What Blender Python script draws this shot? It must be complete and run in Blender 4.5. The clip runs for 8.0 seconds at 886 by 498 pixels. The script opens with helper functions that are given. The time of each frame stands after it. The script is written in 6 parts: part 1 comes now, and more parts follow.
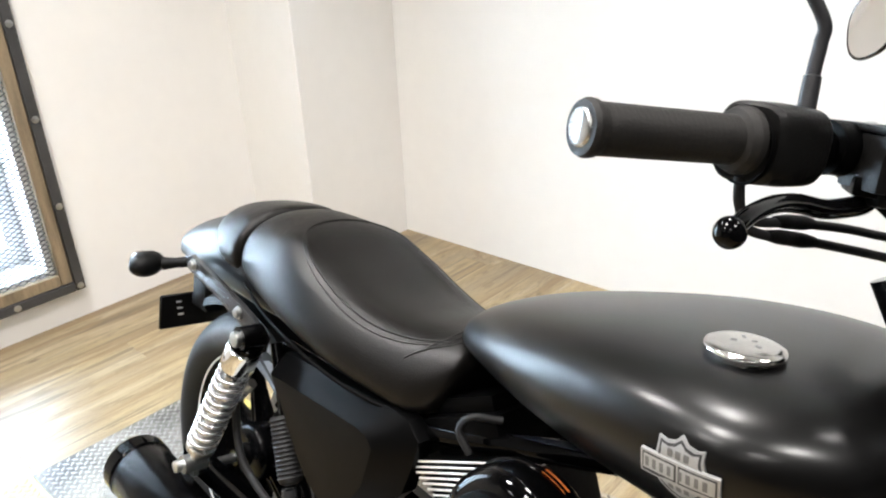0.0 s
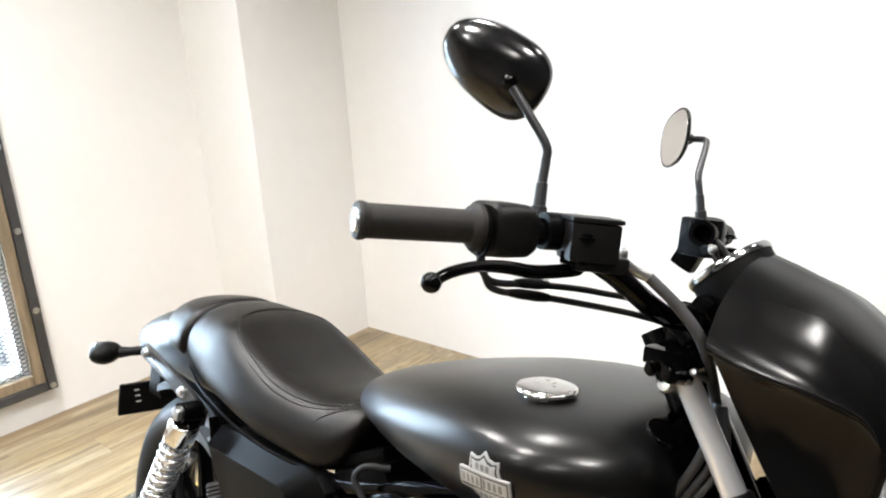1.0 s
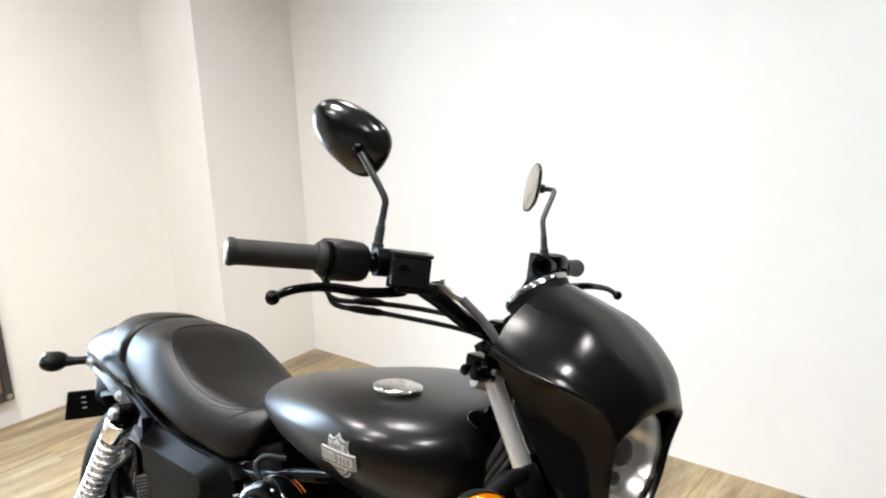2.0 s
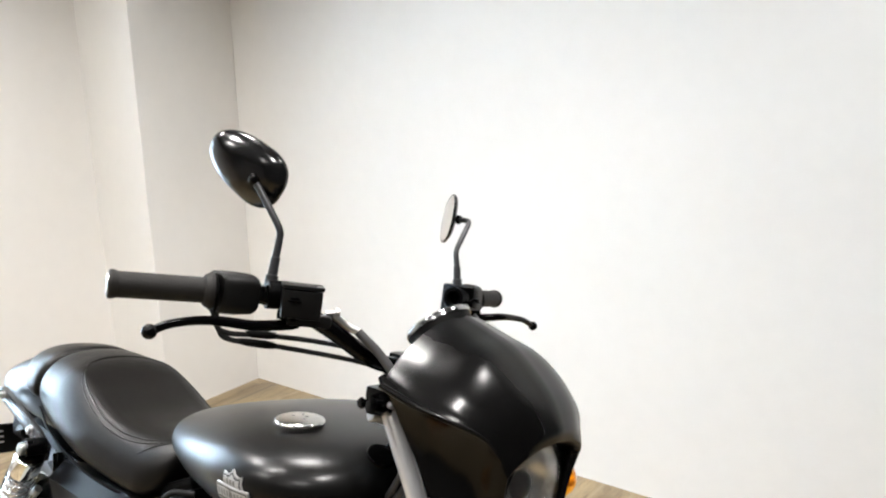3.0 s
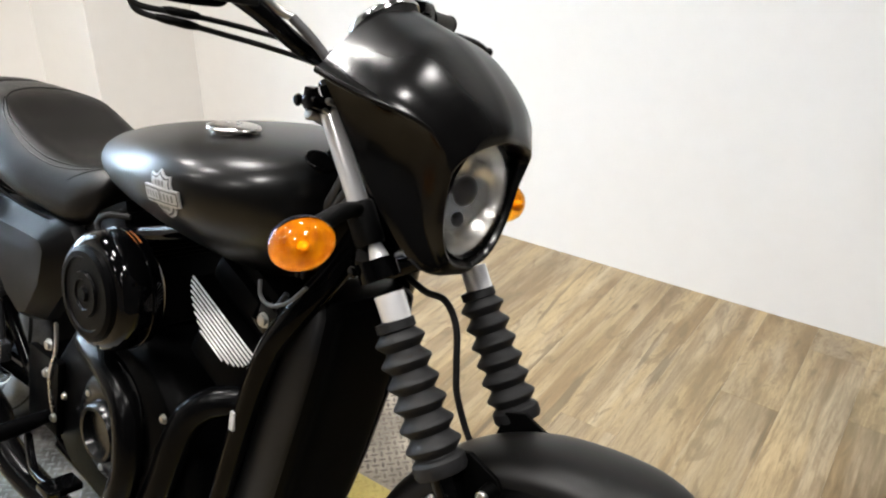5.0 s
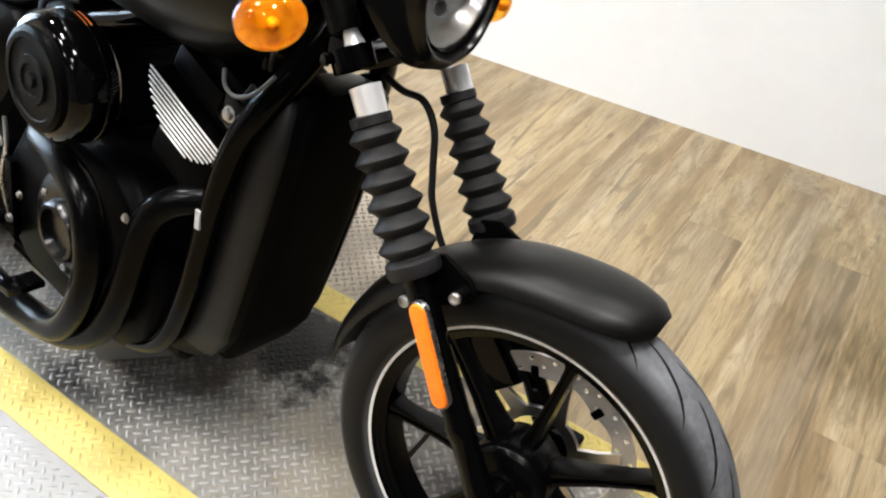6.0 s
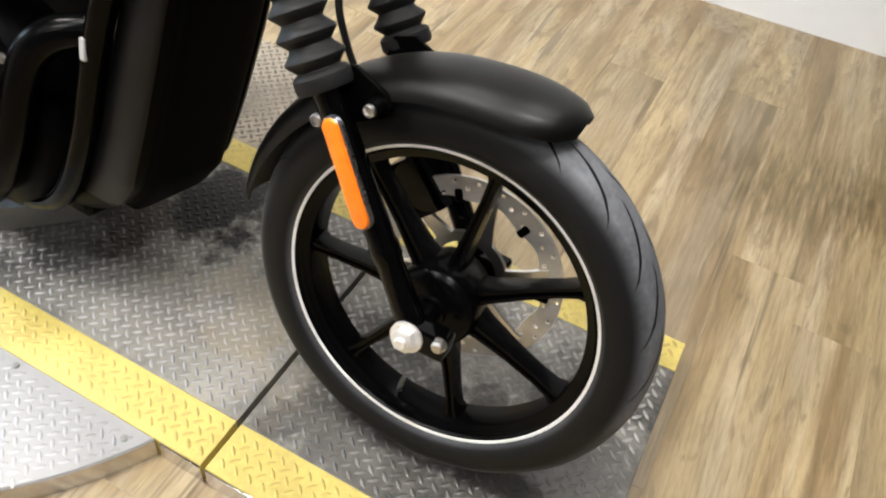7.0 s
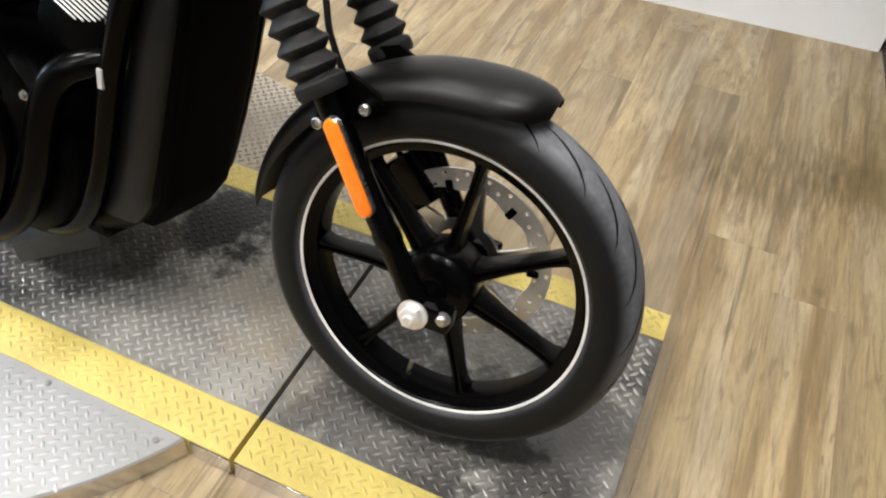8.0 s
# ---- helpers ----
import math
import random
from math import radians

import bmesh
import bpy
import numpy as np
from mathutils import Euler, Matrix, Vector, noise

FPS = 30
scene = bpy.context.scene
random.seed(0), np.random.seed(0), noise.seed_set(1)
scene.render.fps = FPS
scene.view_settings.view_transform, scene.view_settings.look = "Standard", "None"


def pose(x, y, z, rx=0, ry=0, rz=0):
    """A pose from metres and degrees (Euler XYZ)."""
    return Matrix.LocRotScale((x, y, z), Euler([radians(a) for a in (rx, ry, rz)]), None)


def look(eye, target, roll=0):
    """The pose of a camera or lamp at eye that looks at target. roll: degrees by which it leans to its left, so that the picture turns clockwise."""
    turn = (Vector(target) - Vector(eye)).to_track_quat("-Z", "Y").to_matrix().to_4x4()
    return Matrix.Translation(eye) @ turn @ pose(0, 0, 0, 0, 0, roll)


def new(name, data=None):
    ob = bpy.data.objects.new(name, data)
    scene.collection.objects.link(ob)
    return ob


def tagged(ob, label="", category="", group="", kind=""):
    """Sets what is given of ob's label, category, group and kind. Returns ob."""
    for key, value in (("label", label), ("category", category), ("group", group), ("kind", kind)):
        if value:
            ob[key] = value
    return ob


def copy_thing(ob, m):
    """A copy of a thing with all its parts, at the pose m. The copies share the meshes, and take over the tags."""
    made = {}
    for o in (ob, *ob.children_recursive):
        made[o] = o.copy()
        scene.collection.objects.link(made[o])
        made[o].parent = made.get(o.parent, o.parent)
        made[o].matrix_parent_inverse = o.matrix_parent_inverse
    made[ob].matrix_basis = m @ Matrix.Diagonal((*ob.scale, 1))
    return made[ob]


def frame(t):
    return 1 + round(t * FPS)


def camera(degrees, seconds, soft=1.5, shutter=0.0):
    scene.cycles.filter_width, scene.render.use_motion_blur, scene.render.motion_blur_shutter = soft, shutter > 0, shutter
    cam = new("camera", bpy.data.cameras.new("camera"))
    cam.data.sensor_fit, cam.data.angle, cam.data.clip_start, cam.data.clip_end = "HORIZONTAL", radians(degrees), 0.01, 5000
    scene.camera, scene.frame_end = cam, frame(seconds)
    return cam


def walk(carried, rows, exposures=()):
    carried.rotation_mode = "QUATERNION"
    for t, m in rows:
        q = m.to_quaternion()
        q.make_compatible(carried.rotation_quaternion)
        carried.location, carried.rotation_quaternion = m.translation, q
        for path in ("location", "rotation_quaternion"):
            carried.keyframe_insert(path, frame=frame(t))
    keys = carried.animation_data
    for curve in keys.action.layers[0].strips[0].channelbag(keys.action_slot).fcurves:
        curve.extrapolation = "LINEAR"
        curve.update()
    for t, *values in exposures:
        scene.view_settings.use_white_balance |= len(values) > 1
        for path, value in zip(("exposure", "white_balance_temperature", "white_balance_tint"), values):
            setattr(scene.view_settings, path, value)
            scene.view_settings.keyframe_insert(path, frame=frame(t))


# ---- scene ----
cam = camera(59.8, 8.0, soft=2.1)
PATH = [
    (0.0, 0.2250, -0.5200, 1.3540, 64.90, 2.54, 42.56),
    (0.5, 0.3340, -0.5010, 1.3700, 68.76, 2.61, 44.01),
    (1.0, 0.4830, -0.5840, 1.3980, 72.63, 3.44, 41.36),
    (1.5, 0.6630, -0.7220, 1.4400, 73.01, 2.39, 41.15),
    (2.0, 0.7560, -0.6590, 1.4620, 74.68, 1.74, 39.96),
    (2.2, 0.7800, -0.6220, 1.4660, 75.22, 0.58, 39.71),
    (3.3, 0.8260, -0.5940, 1.4660, 76.76, 1.27, 36.35),
    (3.5, 0.8230, -0.5860, 1.4530, 74.42, 1.83, 35.69),
    (4.0, 0.8220, -0.5620, 1.4100, 69.65, 2.44, 35.73),
    (4.5, 0.8240, -0.5530, 1.3650, 65.79, 1.09, 36.40),
    (4.7, 0.8280, -0.5660, 1.3430, 64.76, 0.18, 35.58),
    (5.8, 0.8096, -0.5726, 1.2614, 51.69, -4.33, 35.66),
    (6.0, 0.8082, -0.5645, 1.2483, 50.03, -4.38, 34.18),
    (6.5, 0.8282, -0.5548, 1.2062, 45.63, -4.79, 30.12),
    (7.0, 0.8420, -0.5816, 1.1602, 42.26, -5.50, 28.03),
    (7.5, 0.8662, -0.6335, 1.1365, 41.95, -5.36, 25.00),
    (8.0, 0.8822, -0.6879, 1.1897, 44.67, -2.81, 24.16),
]
EXPOSURES = [(0.0, -0.12), (0.5, 0.03), (1.0, 0.05), (2.0, -0.09), (3.5, -0.23), (4.5, -0.26), (6.0, -0.03), (7.0, -0.05), (8.0, -0.19)]
walk(cam, [(t, pose(*r)) for t, *r in PATH], EXPOSURES)

# ---- world and lights ----
world = bpy.data.worlds.new("daylight")
scene.world = world
world.use_nodes = True
sky = world.node_tree.nodes.new("ShaderNodeTexSky")
sky.sky_type = "NISHITA"
sky.sun_disc = False
sky.sun_elevation, sky.sun_rotation = radians(35), radians(250)
world.node_tree.links.new(sky.outputs[0], world.node_tree.nodes["Background"].inputs[0])
world.node_tree.nodes["Background"].inputs[1].default_value = 0.12


def area_lamp(name, m, width, depth, watts, colour, spread=180):
    data = bpy.data.lights.new(name, "AREA")
    data.shape, data.size, data.size_y, data.energy, data.color = "RECTANGLE", width, depth, watts, colour
    data.spread = radians(spread)
    ob = new(name, data)
    ob.matrix_world = m
    return ob


CEILING = 2.75
WARM, COOL = (1.0, 0.966, 0.938), (0.60, 0.80, 1.0)
# the two panels at x below -1.5 are added to brighten the window wall
LAMPS = [(-0.48, 0.68, 22), (-0.42, -0.56, 26), (-0.75, -1.6, 24), (-0.75, -3.0, 22), (0.80, 1.15, 15), (0.98, -0.2, 24), (0.9, -1.6, 16), (0.9, -3.0, 22), (-1.55, -0.1, 42), (-1.9, -2.1, 12)]
for lx, ly, watts in LAMPS:
    area_lamp("panel_and_fill_light", pose(lx, ly, CEILING - 0.03, 0, 0, 0), 0.30, 0.30, watts, WARM, 128)
# daylight that comes in through the window opening
area_lamp("window_light", look((-2.72, -0.20, 1.09), (0, -0.5, 0.95)), 0.95, 1.7, 114, COOL)

# ---- materials ----


def surface(name, colour, rough=0.5, metal=0.0, vary=0.15, scale=6.0, bump=0.0, bump_scale=200.0, coat=0.0,
            rough_vary=0.1, stretch=(1, 1, 1), tint=None, spec=0.5, per_object=0.0, coat_rough=0.08):
    """A surface with two scales of variation in colour and gloss, and a fine relief."""
    m = bpy.data.materials.new(name)
    m.use_nodes = True
    nt, n = m.node_tree, m.node_tree.nodes
    b = n["Principled BSDF"]
    link = nt.links.new
    co = n.new("ShaderNodeTexCoord")
    mp = n.new("ShaderNodeMapping")
    mp.inputs["Scale"].default_value = stretch
    link(co.outputs["Object"], mp.inputs[0])
    big, small = n.new("ShaderNodeTexNoise"), n.new("ShaderNodeTexNoise")
    big.inputs["Scale"].default_value, big.inputs["Detail"].default_value = scale, 4
    small.inputs["Scale"].default_value, small.inputs["Detail"].default_value = scale * 14, 3
    link(mp.outputs[0], big.inputs["Vector"]), link(mp.outputs[0], small.inputs["Vector"])
    mix = n.new("ShaderNodeMath")
    mix.operation = "MULTIPLY_ADD"
    link(small.outputs["Fac"], mix.inputs[0])
    mix.inputs[1].default_value = 0.4
    link(big.outputs["Fac"], mix.inputs[2])
    ramp = n.new("ShaderNodeValToRGB")
    lo, hi = [c * (1 - vary) for c in colour], [min(1, c * (1 + vary)) for c in (tint or colour)]
    ramp.color_ramp.elements[0].position, ramp.color_ramp.elements[1].position = 0.45, 0.95
    ramp.color_ramp.elements[0].color, ramp.color_ramp.elements[1].color = (*lo, 1), (*hi, 1)
    link(mix.outputs[0], ramp.inputs[0])
    out = ramp.outputs[0]
    if per_object:
        info, hsv, rng = n.new("ShaderNodeObjectInfo"), n.new("ShaderNodeHueSaturation"), n.new("ShaderNodeMapRange")
        rng.inputs[3].default_value, rng.inputs[4].default_value = 1 - per_object, 1 + per_object
        link(info.outputs["Random"], rng.inputs[0]), link(rng.outputs[0], hsv.inputs["Value"]), link(out, hsv.inputs["Color"])
        out = hsv.outputs[0]
    link(out, b.inputs["Base Color"])
    rr = n.new("ShaderNodeMapRange")
    rr.inputs[1].default_value, rr.inputs[2].default_value = 0.35, 1.0
    rr.inputs[3].default_value, rr.inputs[4].default_value = max(0.02, rough * (1 - rough_vary)), min(1, rough * (1 + rough_vary))
    link(mix.outputs[0], rr.inputs[0]), link(rr.outputs[0], b.inputs["Roughness"])
    b.inputs["Metallic"].default_value = metal
    b.inputs["Coat Weight"].default_value = coat
    b.inputs["Coat Roughness"].default_value = coat_rough
    b.inputs["Specular IOR Level"].default_value = spec
    if bump:
        grain, bp = n.new("ShaderNodeTexNoise"), n.new("ShaderNodeBump")
        grain.inputs["Scale"].default_value, grain.inputs["Detail"].default_value = bump_scale, 5
        link(mp.outputs[0], grain.inputs["Vector"])
        bp.inputs["Strength"].default_value, bp.inputs["Distance"].default_value = bump, 0.002
        link(grain.outputs["Fac"], bp.inputs["Height"]), link(bp.outputs[0], b.inputs["Normal"])
    return m


def glassy(name, colour, rough=0.0, ior=1.45):
    m = bpy.data.materials.new(name)
    m.use_nodes = True
    b = m.node_tree.nodes["Principled BSDF"]
    b.inputs["Base Color"].default_value = (*colour, 1)
    b.inputs["Roughness"].default_value, b.inputs["IOR"].default_value = rough, ior
    b.inputs["Transmission Weight"].default_value = 1
    return m


def glowing(name, colour, strength):
    m = bpy.data.materials.new(name)
    m.use_nodes = True
    b = m.node_tree.nodes["Principled BSDF"]
    b.inputs["Emission Color"].default_value, b.inputs["Emission Strength"].default_value = (*colour, 1), strength
    return m


SATIN = surface("satin_black_paint", (0.0015, 0.00145, 0.0014), 0.42, spec=0.13, vary=0.1, scale=9, rough_vary=0.02, coat=0.50, coat_rough=0.25)
MUDBLACK = surface("matte_black_mudguard_paint", (0.0014, 0.0013, 0.0012), 0.45, spec=0.08, vary=0.15, scale=9, coat=0.36, coat_rough=0.38)
FAIRBLACK = surface("slick_black_fairing", (0.0014, 0.0013, 0.0013), 0.34, spec=0.04, vary=0.1, scale=9, rough_vary=0.02, coat=0.50, coat_rough=0.20)
RIMBLACK = surface("semi_gloss_black_wheel", (0.0013, 0.0013, 0.0015), 0.24, spec=0.10, vary=0.2, scale=12)
BLACKOUT = surface("dull_black_moulding", (0.0010, 0.0010, 0.0010), 0.5, spec=0.035, vary=0.2, scale=14)
FRAMEBLACK = surface("gloss_black_frame_paint", (0.0008, 0.0008, 0.0009), 0.06, vary=0.2, scale=12, spec=0.09)
GLOSS = surface("gloss_black_paint", (0.0009, 0.0009, 0.001), 0.08, vary=0.2, scale=12, spec=0.16)
CAST = surface("black_cast_metal", (0.0012, 0.0012, 0.0013), 0.34, spec=0.035, vary=0.3, scale=20, bump=0.15, bump_scale=700)
RUBBER = surface("black_rubber", (0.011, 0.011, 0.0115), 0.55, spec=0.22, vary=0.35, scale=14, bump=0.12, bump_scale=500)
VINYL = surface("black_seat_vinyl", (0.0034, 0.0029, 0.0025), 0.33, spec=0.25, vary=0.2, scale=8, bump=0.35, bump_scale=420, rough_vary=0.18)
PLASTIC = surface("black_textured_plastic", (0.0022, 0.0022, 0.0022), 0.5, spec=0.13, vary=0.25, scale=15, bump=0.25, bump_scale=600)
HOUSING = surface("black_moulded_housing", (0.0038, 0.0036, 0.0034), 0.38, spec=0.22, vary=0.3, scale=18, bump=0.2, bump_scale=500)
GRIPMAT = surface("worn_grip_rubber", (0.0125, 0.0115, 0.0105), 0.6, spec=0.25, vary=0.3, scale=22, bump=0.2, bump_scale=500)
MIRRORBACK = surface("gloss_black_mirror_shell", (0.002, 0.002, 0.0022), 0.20, vary=0.2, scale=12, spec=0.75)
CHROME = surface("chrome", (0.86, 0.86, 0.85), 0.08, 1.0, vary=0.05, scale=20, rough_vary=0.5)
STEEL = surface("brushed_steel", (0.55, 0.55, 0.54), 0.28, 1.0, vary=0.15, scale=25, rough_vary=0.4)
SILVER = surface("bright_steel_spring", (0.70, 0.70, 0.70), 0.20, 0.9, vary=0.12, scale=30)
ALLOY = surface("machined_alloy", (0.72, 0.72, 0.71), 0.3, 1.0, vary=0.1, scale=30)
TUBE = surface("bright_chrome_tube", (0.95, 0.95, 0.95), 0.22, 0.6, vary=0.01, scale=20, rough_vary=0.05)
STRUTMAT = surface("dark_satin_strut", (0.035, 0.036, 0.038), 0.25, 0.5, vary=0.2, scale=20, spec=0.7)
RIVET = surface("dull_rivet", (0.16, 0.155, 0.15), 0.5, 0.6, vary=0.3, scale=60)
ZINC = surface("zinc_bolt", (0.5, 0.5, 0.49), 0.3, 1.0, vary=0.15, scale=60)
NUT = surface("pale_zinc_nut", (0.78, 0.77, 0.74), 0.36, 0.6, vary=0.12, scale=60)
STRIPE = surface("white_rim_stripe", (0.72, 0.72, 0.70), 0.45, vary=0.1, scale=30)
AMBER = glassy("amber_lens", (1.0, 0.40, 0.015), 0.05)
AMBER_IN = surface("amber_reflector", (1.0, 0.40, 0.02), 0.25, 0.3, vary=0.5, scale=70, bump=1.0, bump_scale=110)
REFLEX = surface("orange_reflex_reflector", (1.0, 0.21, 0.01), 0.22, vary=0.15, scale=60, coat=0.5)
RED = surface("red_lens", (0.5, 0.01, 0.02), 0.15, vary=0.1, scale=20, coat=0.6)


def clear_cover(name, gloss):
    """Thin clear glass: straight through, with a little mirror shine."""
    m = bpy.data.materials.new(name)
    m.use_nodes = True
    nt, n = m.node_tree, m.node_tree.nodes
    mix, tr, gl = n.new("ShaderNodeMixShader"), n.new("ShaderNodeBsdfTransparent"), n.new("ShaderNodeBsdfGlossy")
    mix.inputs[0].default_value, gl.inputs["Roughness"].default_value = gloss, 0.03
    nt.links.new(tr.outputs[0], mix.inputs[1]), nt.links.new(gl.outputs[0], mix.inputs[2])
    nt.links.new(mix.outputs[0], n["Material Output"].inputs[0])
    return m


GLASS = clear_cover("clear_lens", 0.05)
MIRROR = surface("mirror_glass", (0.9, 0.9, 0.9), 0.02, 1.0, vary=0.01, scale=5, rough_vary=0.0)
DARK = surface("dark_recess", (0.0010, 0.0010, 0.0010), 0.6, spec=0.03, vary=0.2, scale=20)
GREYBAR = surface("grey_lettering", (0.17, 0.17, 0.168), 0.4, 0.4, vary=0.1, scale=60)
WALL = surface("white_wall_paint", (0.82, 0.81, 0.79), 0.75, vary=0.03, scale=1.2, bump=0.08, bump_scale=260, spec=0.25)
CEIL = surface("dark_grey_ceiling_paint", (0.055, 0.054, 0.052), 0.85, vary=0.1, scale=1.5)
LAMPWHITE = surface("white_lamp_frame", (0.7, 0.7, 0.68), 0.5, vary=0.04, scale=4)
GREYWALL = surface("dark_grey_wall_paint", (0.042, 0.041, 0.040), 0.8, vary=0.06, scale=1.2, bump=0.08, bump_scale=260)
PALEWALL = surface("light_grey_wall_paint", (0.5, 0.49, 0.48), 0.8, vary=0.05, scale=1.2, bump=0.08, bump_scale=260)
WOODTRIM = surface("rough_brown_timber", (0.21, 0.16, 0.10), 0.65, vary=0.45, scale=5, bump=0.5, bump_scale=60, stretch=(8, 8, 1))
FRAMESTEEL = surface("dark_grey_steel", (0.07, 0.07, 0.072), 0.5, 0.5, vary=0.25, scale=8)
WIRE = surface("expanded_steel", (0.16, 0.16, 0.165), 0.5, 0.6, vary=0.2, scale=20)
TREAD = surface("worn_tread_steel", (0.055, 0.053, 0.050), 0.43, 0.2, vary=0.65, scale=5, bump=0.1, bump_scale=120, rough_vary=0.35, tint=(0.175, 0.165, 0.145))


def stained(m, spots, grain=(1, 1, 1), size=9.0, ragged=1.6, soft=0.35):
    """Ragged stains, given as (x, y, radius, strength, colour); grain stretches their edges."""
    nt, n = m.node_tree, m.node_tree.nodes
    link, b = nt.links.new, n["Principled BSDF"]
    geo, mp, nz = n.new("ShaderNodeNewGeometry"), n.new("ShaderNodeMapping"), n.new("ShaderNodeTexNoise")
    mp.inputs["Scale"].default_value = grain
    nz.inputs["Scale"].default_value, nz.inputs["Detail"].default_value, nz.inputs["Roughness"].default_value = size, 6, 0.62
    link(geo.outputs["Position"], mp.inputs[0]), link(mp.outputs[0], nz.inputs["Vector"])
    out = b.inputs["Base Color"].links[0].from_socket
    for x, y, r, k, colour in spots:
        d, add, rg, mx = n.new("ShaderNodeVectorMath"), n.new("ShaderNodeMath"), n.new("ShaderNodeMapRange"), n.new("ShaderNodeMix")
        d.operation, d.inputs[1].default_value = "DISTANCE", (x, y, 0.02)
        link(geo.outputs["Position"], d.inputs[0])
        add.operation, add.inputs[1].default_value = "MULTIPLY_ADD", r * ragged * 2
        link(nz.outputs["Fac"], add.inputs[0]), link(d.outputs["Value"], add.inputs[2])
        rg.interpolation_type = "SMOOTHSTEP"
        rg.inputs[1].default_value, rg.inputs[2].default_value, rg.inputs[3].default_value, rg.inputs[4].default_value = r * (ragged + 0.85 - soft), r * (ragged + 0.85 + soft), k, 0.0
        link(add.outputs[0], rg.inputs[0])
        mx.data_type = "RGBA"
        link(rg.outputs[0], mx.inputs[0]), link(out, mx.inputs[6])
        mx.inputs[7].default_value = (*colour, 1)
        out = mx.outputs[2]
    link(out, b.inputs["Base Color"])


TREADTOP = surface("polished_tread_bars", (0.25, 0.245, 0.236), 0.36, 0.3, vary=0.5, scale=6, rough_vary=0.35)
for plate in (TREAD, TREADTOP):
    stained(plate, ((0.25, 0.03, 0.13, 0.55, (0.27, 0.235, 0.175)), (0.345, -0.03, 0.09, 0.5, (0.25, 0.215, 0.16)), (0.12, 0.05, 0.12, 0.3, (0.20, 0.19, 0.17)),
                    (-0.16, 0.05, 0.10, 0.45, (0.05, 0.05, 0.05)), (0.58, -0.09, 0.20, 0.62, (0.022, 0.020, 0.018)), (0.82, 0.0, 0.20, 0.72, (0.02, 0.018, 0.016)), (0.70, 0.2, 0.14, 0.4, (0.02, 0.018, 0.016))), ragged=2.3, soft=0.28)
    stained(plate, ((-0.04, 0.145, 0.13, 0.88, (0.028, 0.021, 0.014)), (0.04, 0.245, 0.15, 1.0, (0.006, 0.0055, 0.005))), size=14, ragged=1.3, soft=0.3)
ALUTREAD = surface("bright_tread_aluminium", (0.225, 0.222, 0.217), 0.48, 0.3, vary=0.12, scale=5, rough_vary=0.35, bump=0.06, bump_scale=150)
POLISHED = surface("polished_aluminium_edge", (0.60, 0.58, 0.55), 0.17, 1.0, vary=0.2, scale=14, rough_vary=0.4)
STEMGREY = surface("grey_mirror_stem", (0.026, 0.026, 0.028), 0.35, 0.4, vary=0.3, scale=40)
DIRTYALU = surface("dirty_tread_aluminium", (0.20, 0.172, 0.135), 0.5, 0.25, vary=0.35, scale=9, rough_vary=0.35, bump=0.08, bump_scale=150, tint=(0.29, 0.255, 0.205))
DIRTYBARS = surface("dirty_tread_bars", (0.12, 0.10, 0.078), 0.42, 0.35, vary=0.4, scale=12)
ALUBARS = surface("dull_tread_bars", (0.25, 0.246, 0.24), 0.42, 0.35, vary=0.25, scale=7)
YELLOW = surface("yellow_floor_paint", (0.41, 0.325, 0.078), 0.42, vary=0.16, scale=9, bump=0.15, bump_scale=150, tint=(0.48, 0.385, 0.105))
YELLOWTOP = surface("yellow_paint_worn", (0.42, 0.33, 0.085), 0.48, vary=0.3, scale=14)


